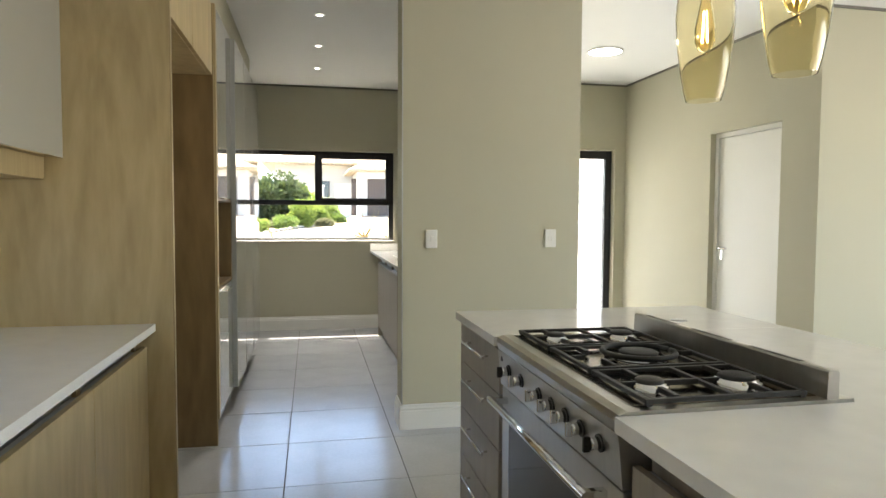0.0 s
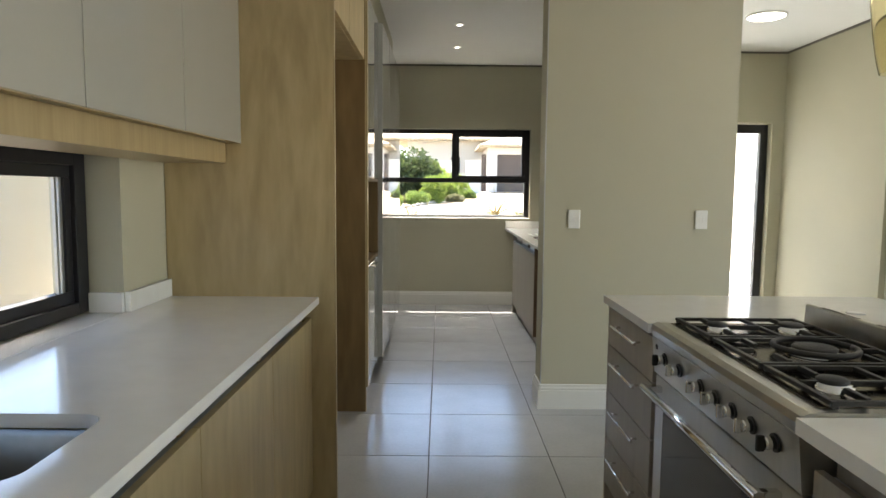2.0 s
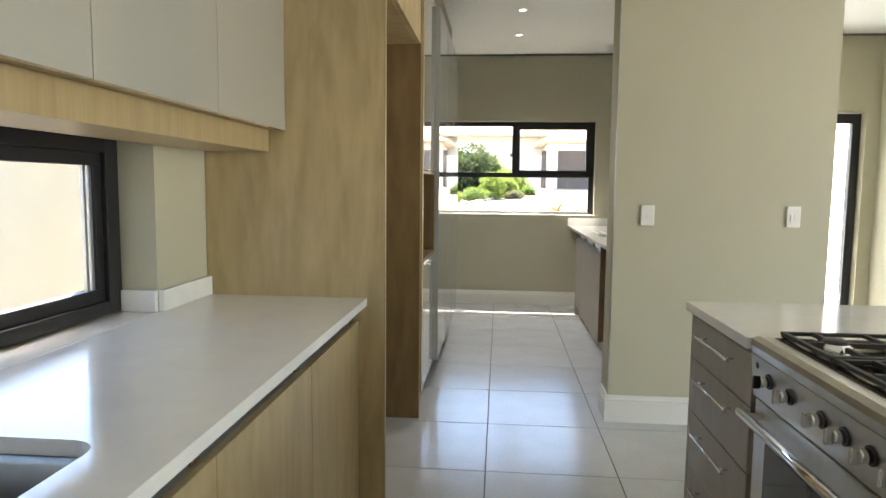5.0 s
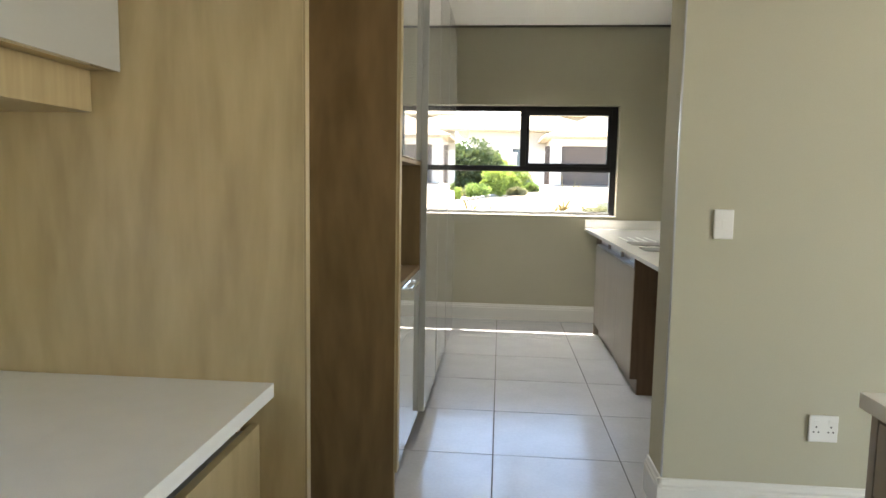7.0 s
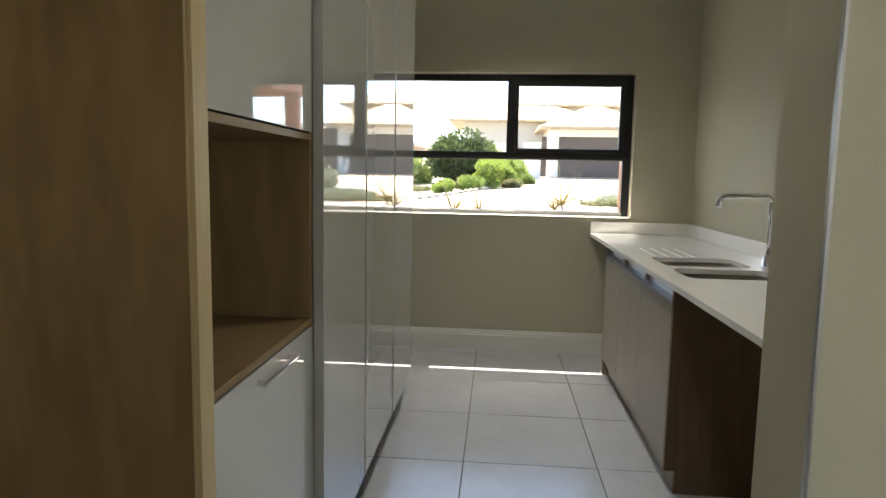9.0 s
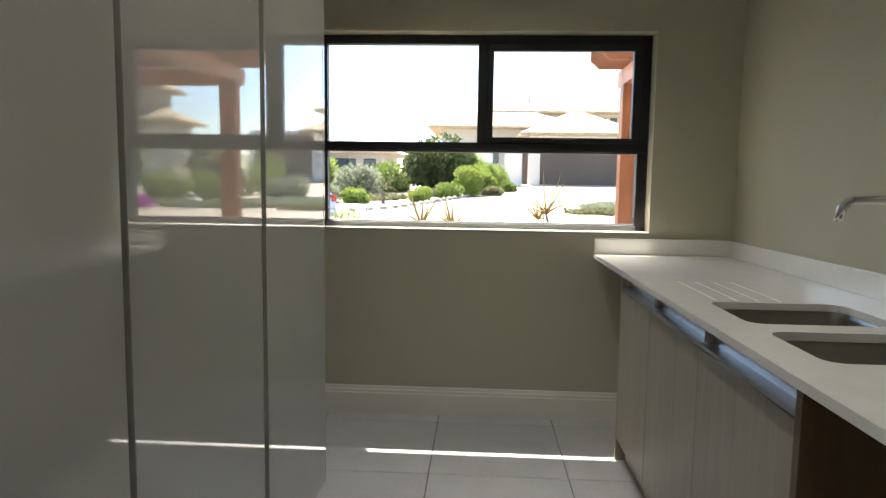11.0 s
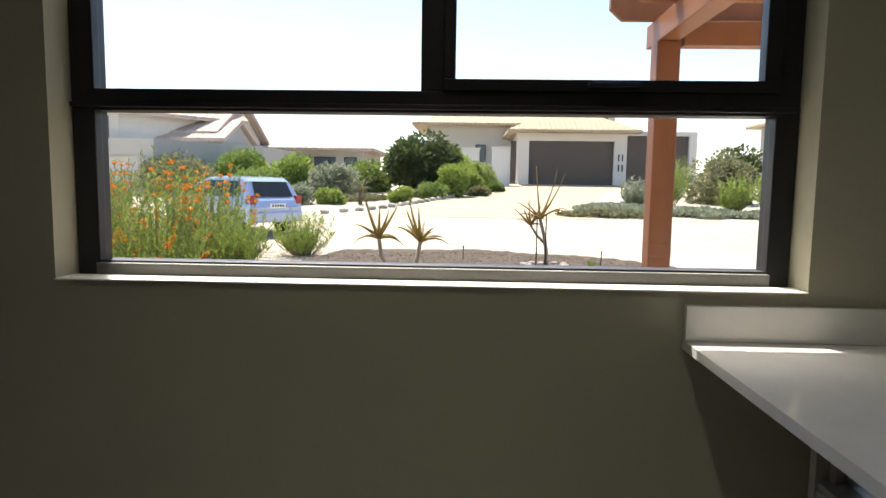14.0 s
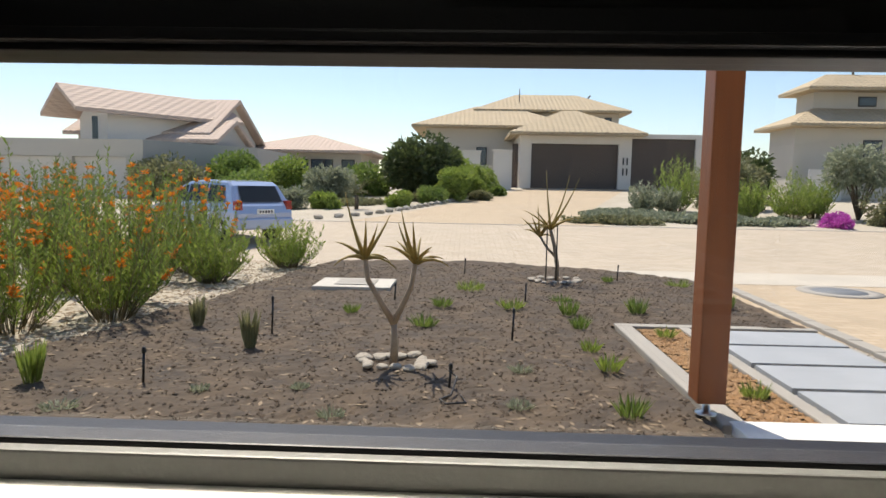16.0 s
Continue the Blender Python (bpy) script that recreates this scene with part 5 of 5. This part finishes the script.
for x, y, w, h, mat, label in ((-1.06, 13.18, 0.14, 0.26, OLIVE, "upright tuft of grey-green reed grass"), (-0.33, 12.43, 0.12, 0.30, OLIVE, "upright tuft of grey-green reed grass"), (-1.43, 11.49, 0.16, 0.26, YELLOWGREEN, "yellow-green tuft of grass"),
                               (0.21, 13.87, 0.2, 0.11, GREEN, "small leafy young plant"), (0.97, 13.42, 0.28, 0.14, GREEN, "small leafy young plant with pale tips"), (1.85, 14.39, 0.34, 0.13, YELLOWGREEN, "low yellow-green young plant"),
                               (1.41, 15.47, 0.45, 0.14, YELLOWGREEN, "low yellow-green young plant"), (2.42, 14.15, 0.22, 0.16, GREEN, "small tuft of green grass"), (2.42, 13.5, 0.2, 0.14, GREEN, "small tuft of green grass"), (3.17, 14.33, 0.22, 0.18, GREEN, "small tuft of green grass"),
                               (2.38, 12.06, 0.2, 0.13, YELLOWGREEN, "small tuft of yellow-green grass"), (2.3, 11.13, 0.2, 0.13, GREEN, "small tuft of green grass"), (1.68, 11.27, 0.2, 0.06, GREYGREEN, "flat grey-green rosette of leaves"), (0.6, 11.05, 0.2, 0.06, GREYGREEN, "flat grey-green rosette of leaves"),
                               (-0.93, 10.99, 0.26, 0.06, GREYGREEN, "flat grey-green rosette of leaves"), (2.35, 12.62, 0.18, 0.11, YELLOWGREEN, "small tuft of yellow-green grass"), (4.23, 16.3, 0.4, 0.12, YELLOWGREEN, "low yellow-green young plant"), (1.75, 12.0, 0.18, 0.07, GREYGREEN, "flat grey-green rosette of leaves"),
                               (0.3, 11.5, 0.14, 0.05, GREYGREEN, "flat grey-green rosette of leaves"), (-0.3, 11.4, 0.14, 0.05, GREYGREEN, "flat grey-green rosette of leaves"), (1.1, 14.4, 0.24, 0.13, GREEN, "small leafy young plant"), (2.45, 14.9, 0.3, 0.1, GREEN, "small leafy young plant"), (3.3, 16.4, 0.2, 0.1, GREEN, "small leafy young plant"), (4.2, 14.6, 0.22, 0.16, GREEN, "small tuft of green grass"), (3.12, 13.2, 0.2, 0.1, YELLOWGREEN, "small tuft of yellow-green grass"), (3.2, 11.6, 0.2, 0.12, YELLOWGREEN, "small tuft of yellow-green grass")):
    tuft(x, y, w, h, 110, mat, label)
for x, y, h in ((-0.34, 13.03, 0.29), (-0.74, 11.56, 0.2), (1.75, 12.94, 0.25), (1.25, 11.62, 0.13), (2.02, 14.75, 0.2), (1.33, 17.0, 0.22), (3.5, 16.7, 0.2), (0.55, 14.7, 0.18)):
    sp = thing("irrigation_spike", "thin black irrigation riser in the soil", "irrigation riser", (x, y, 0), "irrigation risers")
    part("riser", tube([(x, y, -0.02), (x + 0.01, y, h)], 0.009, 8), BLACK, sp)
    part("nozzle", lathe([(0.013, 0), (0.013, 0.03), (0.006, 0.04), (0.0, 0.04)], (x + 0.01, y, h), 10), BLACK, sp)
solid("drip_pipe", tube([(1.25, 11.62, 0.12), (1.30, 11.55, 0.10), (1.27, 11.40, 0.03), (1.20, 11.33, 0.025), (1.24, 11.25, 0.025), (1.36, 11.28, 0.025), (1.33, 11.40, 0.025)], 0.006, 8),
      BLACK, "loose loop of black drip pipe on the soil", "pipe")
yu = thing("yucca", "spiky young yucca with a ragged head", "yucca", (-2.44, 29.6, gz(29.6)))
part("stem", tube([(-2.44, 29.6, gz(29.6) - 0.05), (-2.44, 29.6, gz(29.6) + 0.45)], 0.07, 8), BARK, yu)
rosette(yu, (-2.44, 29.6, gz(29.6) + 0.5), 36, 0.75, 0.02, np.random.default_rng(8), OLIVE, 0.6)
# white-washed stones along the driveway edge
for k in range(26):
    y = 26.2 + k * 0.5
    bm = bmesh.new()
    bmesh.ops.create_icosphere(bm, subdivisions=1, radius=0.16)
    for v in bm.verts:
        v.co *= 1 + 0.4 * noise.noise(v.co * 6 + Vector((k, 0, 5)))
        v.co.z *= 0.6
    st = solid("edge_stone", bm, ROCK, "pale rough stone edging the driveway", "stone", group="driveway edge stones")
    st.location = (-2.0 + (y - 25.7) * 0.345 - 1.6 * math.exp(-(y - 25.7) / 1.5), y, gz(y) + 0.02)


# ---- houses ----
def hip(x0, x1, y0, y1, z, h, inset, thick=0.16):
    """A hipped roof on a rectangle of eaves; the ridge runs the longer way, inset from both ends."""
    bm = bmesh.new()
    xm, ym = (x0 + x1) / 2, (y0 + y1) / 2
    if x1 - x0 >= y1 - y0:
        r = [(x0 + inset, ym), (x1 - inset, ym)]
    else:
        r = [(xm, y0 + inset), (xm, y1 - inset)]
    lo = [bm.verts.new((x, y, z)) for x, y in ((x0, y0), (x1, y0), (x1, y1), (x0, y1))]
    up = [bm.verts.new((v.co.x, v.co.y, z + thick)) for v in lo]
    a, b = (bm.verts.new((x, y, z + h)) for x, y in r)
    bm.faces.new(lo)
    for k in range(4):
        bm.faces.new((lo[k], lo[(k + 1) % 4], up[(k + 1) % 4], up[k]))
    if x1 - x0 >= y1 - y0:
        fs = ((up[0], up[1], b, a), (up[1], up[2], b), (up[2], up[3], a, b), (up[3], up[0], a))
    else:
        fs = ((up[0], up[1], a), (up[1], up[2], b, a), (up[2], up[3], b), (up[3], up[0], a, b))
    for f in fs:
        bm.faces.new(f)
    bmesh.ops.recalc_face_normals(bm, faces=bm.faces[:])
    return bm


def house_window(parent, x0, x1, y, z0, z1):
    w = part("window", cuboid(x0, x1, y - 0.04, y + 0.02, z0, z1, 0.01), FRAME, parent)
    part("pane", cuboid(x0 + 0.07, x1 - 0.07, y - 0.055, y - 0.042, z0 + 0.07, z1 - 0.07), HGLASS, w)


def garage_door(parent, x0, x1, y, z0, z1, mat, n=7):
    g = part("garage_door", cuboid(x0, x1, y, y + 0.05, z0, z1), mat, parent)
    step = (z1 - z0) / n
    for k in range(n):
        part("panel", cuboid(x0 + 0.01, x1 - 0.01, y - 0.025, y, z0 + k * step + 0.012, z0 + (k + 1) * step - 0.012, 0.008), mat, g)


G = 1.28
h1 = thing("house", "pale plastered house with tan tiled hip roofs and a brown garage", "house", (7.5, 45, G))
bm = bmesh.new()
for e in ((4.35, 5.0, 45.0, 45.5, G, 3.85), (9.97, 10.7, 45.0, 45.5, G, 3.85), (4.35, 10.7, 45.0, 45.5, 3.85, 4.3), (4.35, 4.8, 45.5, 51, G, 4.3), (10.25, 10.7, 45.5, 51, G, 4.3)):
    cuboid(*e, bm=bm)
part("garage_wall", bm, PLASTER_W, h1)
garage_door(h1, 5.0, 9.97, 45.25, G, 3.85, BROWN, 8)
part("garage_roof", hip(3.7, 11.4, 44.3, 51.5, 4.3, 1.75, 3.4), CLAY, h1)
part("wall", cuboid(-1.4, 7.5, 50.2, 58, G, 5.1), PLASTER, h1)
part("roof", hip(-2.3, 8.5, 49.3, 59, 5.1, 1.9, 4.2), CLAY, h1)
part("upper_wall", cuboid(3.0, 11.9, 53.8, 60, G, 6.55), PLASTER, h1)
part("upper_roof", hip(1.7, 12.6, 53.0, 61, 6.55, 1.7, 3.2), CLAY, h1)
house_window(h1, 10.0, 10.6, 53.8, 5.5, 6.3)
house_window(h1, 10.9, 11.4, 53.8, 5.5, 6.3)
house_window(h1, 1.9, 2.6, 50.2, 2.6, 3.9)
part("entrance", cuboid(4.0, 4.33, 46.2, 46.3, G, 3.9), BROWN, h1, "dark slatted entrance gate")
wing = part("side_gate_wall", cuboid(14.3, 14.75, 45.0, 45.5, G, 4.45), PLASTER_W, h1)
part("lintel", cuboid(10.7, 14.3, 45.0, 45.5, 4.2, 4.45), PLASTER_W, h1)
garage_door(h1, 10.72, 14.3, 45.2, G, 4.2, BROWN, 9)
part("antenna", tube([(5.0, 55, 7.0), (5.0, 55, 8.4)], 0.035, 6), IRON, h1)
part("weather_vane", tube([(10.3, 57, 7.5), (10.3, 57, 8.1), (10.45, 57, 8.25)], 0.06, 6), IRON, h1)
for z in (2.9, 2.3):
    part("number_plate", cuboid(10.2, 10.28, 44.96, 44.998, z - 0.2, z + 0.2), BLACK, h1, "dark house number bars")
    part("number_plate", cuboid(10.42, 10.5, 44.96, 44.998, z - 0.2, z + 0.2), BLACK, h1, "dark house number bars")
for x0, x1, y, z1 in ((1.1, 2.05, 43.2, 3.2), (2.78, 3.75, 43.0, 3.25)):
    gp = thing("gate_pillar", "white plastered gate pillar by the driveway", "pillar", ((x0 + x1) / 2, y, gz(y)), "gate pillars")
    part("shaft", cuboid(x0, x1, y, y + 0.6, gz(y) - 0.1, z1), PLASTER_W, gp)
    part("cap", cuboid(x0 - 0.05, x1 + 0.05, y - 0.05, y + 0.65, z1, z1 + 0.1, 0.01), PLASTER_W, gp)
solid("garden_wall", cuboid(2.05, 2.78, 43.3, 43.5, 1.1, 2.5), PLASTER, "pale plastered wall between the gate pillars", "wall", "structure")

h2 = thing("house", "grey plastered house with pink tiled gables and three garages", "house", (-14, 35, 0.6))
bm = bmesh.new()
for a, b in ((-24, -21.4), (-18.7, -17.6), (-15.0, -14.6 + 0.1), (-12.3, -11.6)):
    cuboid(a, b, 33.0, 33.4, 0.4, 2.25, bm=bm)
cuboid(-24, -11.6, 33.0, 33.4, 2.25, 2.95, bm=bm)
cuboid(-24, -11.6, 33.4, 38, 2.6, 2.9, bm=bm)
part("garage_wall", bm, PLASTER, h2)
for a, b in ((-21.4, -18.7), (-17.6, -15.0), (-14.5, -12.3)):
    garage_door(h2, a, b, 33.2, 0.5, 2.25, PLASTER_W, 6)
part("side_wall", extrude([(-11.6, 33.0), (-8.6, 38.0), (-8.6, 44), (-11.6, 44)], "z", 0.4, 2.95), PLASTER_G, h2)
house_window(h2, -8.0, -7.2, 46.0, 2.0, 2.8)


def gable(length, half, eave, rise, m, over=0.5):
    """A gabled roof whose ridge runs along local x from 0, at the pose m."""
    bm = bmesh.new()
    out = [(-half - over, eave - 0.1), (0, eave + rise), (half + over, eave - 0.1), (half + over, eave + 0.08), (0, eave + rise + 0.2), (-half - over, eave + 0.08)]
    lo = [bm.verts.new(m @ Vector((-over, a, b))) for a, b in out]
    hi = [bm.verts.new(m @ Vector((length + over, a, b))) for a, b in out]
    for ring in (lo, hi):
        for q in ((0, 1, 4, 5), (1, 2, 3, 4)):
            bm.faces.new([ring[k] for k in q])
    for k in range(6):
        bm.faces.new((lo[k], lo[(k + 1) % 6], hi[(k + 1) % 6], hi[k]))
    bmesh.ops.recalc_face_normals(bm, faces=bm.faces[:])
    return bm


def gable_wall(length, half, low, eave, rise, m):
    bm = bmesh.new()
    out = [(-half, low), (half, low), (half, eave), (0, eave + rise - 0.03), (-half, eave)]
    lo, hi = ([bm.verts.new(m @ Vector((t, a, b))) for a, b in out] for t in (0, length))
    bm.faces.new(lo)
    bm.faces.new(hi)
    for k in range(5):
        bm.faces.new((lo[k], lo[(k + 1) % 5], hi[(k + 1) % 5], hi[k]))
    bmesh.ops.recalc_face_normals(bm, faces=bm.faces[:])
    return bm


m = pose(-16.4, 36.0, 0, 0, 0, 52)
part("loft_wall", gable_wall(6.5, 1.5, 0.4, 4.25, 1.0, pose(-15.8, 36.8, 0, 0, 0, 52)), PLASTER_W, h2)
part("loft_roof", gable(7.0, 1.55, 4.3, 1.05, m), PINK, h2)
part("loft_window", cuboid(-15.7, -14.7, 36.5, 36.6, 2.9, 4.2, 0.02), HGLASS, h2)
m = pose(-17.5, 42.0, 0, 0, 0, 0)
part("main_wall", gable_wall(6.3, 3.6, 0.4, 3.6, 1.9, m), PLASTER, h2)
part("main_roof", gable(6.3, 3.8, 3.55, 1.95, m, 0.4), PINK, h2)
m = pose(-13.5, 39.8, 0, 0, 0, 0)
part("front_wall", gable_wall(3.0, 2.2, 0.4, 3.2, 1.0, m), PLASTER_G, h2)
part("front_roof", gable(3.0, 2.3, 3.2, 1.0, m, 0.3), PINK, h2)
part("skylight", cuboid(-13.9, -13.0, 38.6, 38.75, 4.35, 4.75), HGLASS, h2)
part("rear_wall", cuboid(-12, -5.0, 46.2, 54, 0.8, 3.15), PLASTER, h2)
part("rear_roof", hip(-13, -4.2, 45.4, 55, 3.15, 1.35, 4.0), PINK, h2)
for x in (-10.5, -9.0, -7.5, -6.2):
    house_window(h2, x, x + 0.8, 46.2, 1.9, 2.8)

h3 = thing("house", "two-storey beige plastered house with tan tiled roofs", "house", (22, 40, 1))
part("lower_wall", cuboid(17.3, 32, 40.0, 42.6, 0.8, 4.5), PLASTER, h3)
part("lower_roof", hip(16.7, 33, 39.2, 43.2, 4.45, 1.1, 2.0), CLAY, h3)
part("upper_wall", cuboid(18.7, 31, 41.2, 42.9, 4.5, 6.4), PLASTER, h3)
part("upper_roof", hip(18.0, 32, 40.3, 43.5, 6.35, 1.0, 1.6), CLAY, h3)
house_window(h3, 20.9, 21.8, 41.2, 5.65, 6.15)
for x in (20.6, 23.2, 26.0):
    house_window(h3, x, x + 0.9, 40.0, 2.6, 3.9)
part("balcony_wall", cuboid(17.4, 18.9, 38.5, 38.7, 0.8, 2.4), PLASTER_W, h3)
part("chimney", tube([(21, 42, 7.2), (21, 42, 7.9)], 0.06, 8), IRON, h3)
h4 = thing("house", "plain plastered house with a tan tiled roof farther down the road", "house", (38, 34, 0.5))
part("wall", cuboid(34, 46, 30, 42, 0.3, 4.4), PLASTER, h4)
part("roof", hip(33.2, 46.8, 29.2, 42.8, 4.4, 2.0, 6.0), CLAY, h4)

# ---- parked car ----
car = thing("car", "light blue hatchback parked beside the flowers", "car", (0, 0, 0))
prof = [(-1.98, 0.32), (-2.0, 0.72), (-1.95, 0.90), (-1.86, 0.98), (-1.62, 1.40), (-1.45, 1.50), (-0.6, 1.54), (0.2, 1.49), (0.55, 1.38), (1.15, 0.98), (1.85, 0.82), (1.98, 0.62), (1.98, 0.32)]
bm = bmesh.new()
rings = []
for s, wz in ((-1, 0), (-0.93, 1), (0.93, 1), (1, 0)):
    ring = []
    for px, pz in prof:
        tuck = 0.84 * max(0, min(1, (pz - 0.95) / 0.5)) * 0.18
        yy = s * (0.85 - tuck)
        ring.append(bm.verts.new((px * (0.985 if wz == 0 else 1), yy, pz - (0.03 if wz == 0 and pz > 1 else 0))))
    rings.append(ring)
n = len(prof)
for a, b in zip(rings, rings[1:]):
    for k in range(n):
        bm.faces.new((a[k], a[(k + 1) % n], b[(k + 1) % n], b[k]))
bm.faces.new(rings[0])
bm.faces.new(rings[-1])
bmesh.ops.recalc_face_normals(bm, faces=bm.faces[:])
body = part("body", bm, CARPAINT, car)
bm = bmesh.new()
q = [bm.verts.new(v) for v in ((-1.875, -0.62, 1.0), (-1.875, 0.62, 1.0), (-1.655, 0.56, 1.40), (-1.655, -0.56, 1.40))]
bm.faces.new(q)
bmesh.ops.solidify(bm, geom=bm.faces[:], thickness=0.02)
part("rear_window", bm, CARGLASS, car, "dark tinted rear window")
for s in (-1, 1):
    for a in ([(-1.45, 1.0), (-0.75, 1.0), (-0.75, 1.42), (-1.35, 1.40)], [(-0.68, 1.0), (0.12, 1.0), (0.12, 1.42), (-0.68, 1.42)], [(0.18, 1.0), (0.85, 1.0), (0.5, 1.33), (0.18, 1.41)]):
        bm = bmesh.new()
        bm.faces.new([bm.verts.new((px, s * (0.862 - 0.151 * max(0, (pz - 0.95) / 0.5)), pz)) for px, pz in a])
        bmesh.ops.solidify(bm, geom=bm.faces[:], thickness=0.015)
        part("side_window", bm, CARGLASS, car, "dark side window")
    part("tail_light", cuboid(-1.985, -1.84, min(s * 0.66, s * 0.845), max(s * 0.66, s * 0.845), 0.80, 1.03, 0.02), REDLAMP, car)
    for wx in (-1.25, 1.2):
        w = part("wheel", tube([(wx, s * 0.66, 0.30), (wx, s * 0.865, 0.30)], 0.30, 24), TYRE, car)
        part("rim", tube([(wx, s * 0.862, 0.30), (wx, s * 0.875, 0.30)], 0.19, 16), ALU, w)
part("bumper", cuboid(-2.06, -1.9, -0.82, 0.82, 0.34, 0.60, 0.04), CARPAINT, car)
pl = part("number_plate", cuboid(-2.012, -1.99, -0.26, 0.26, 0.70, 0.82, 0.004), PLASTIC, car)
for k in range(5):
    part("plate_bar", cuboid(-2.016, -2.011, -0.2 + 0.085 * k, -0.15 + 0.085 * k, 0.73, 0.79), BLACK, pl)
part("windscreen", extrude([(0.62, 1.36), (0.60, 1.385), (1.12, 1.005), (1.14, 0.99)], "y", -0.6, 0.6), CARGLASS, car)
car.matrix_basis = pose(-4.25, 21.9, gz(21.9) - 0.03, 0, 0, 145) @ Matrix.Diagonal((0.84, 0.84, 0.84, 1))
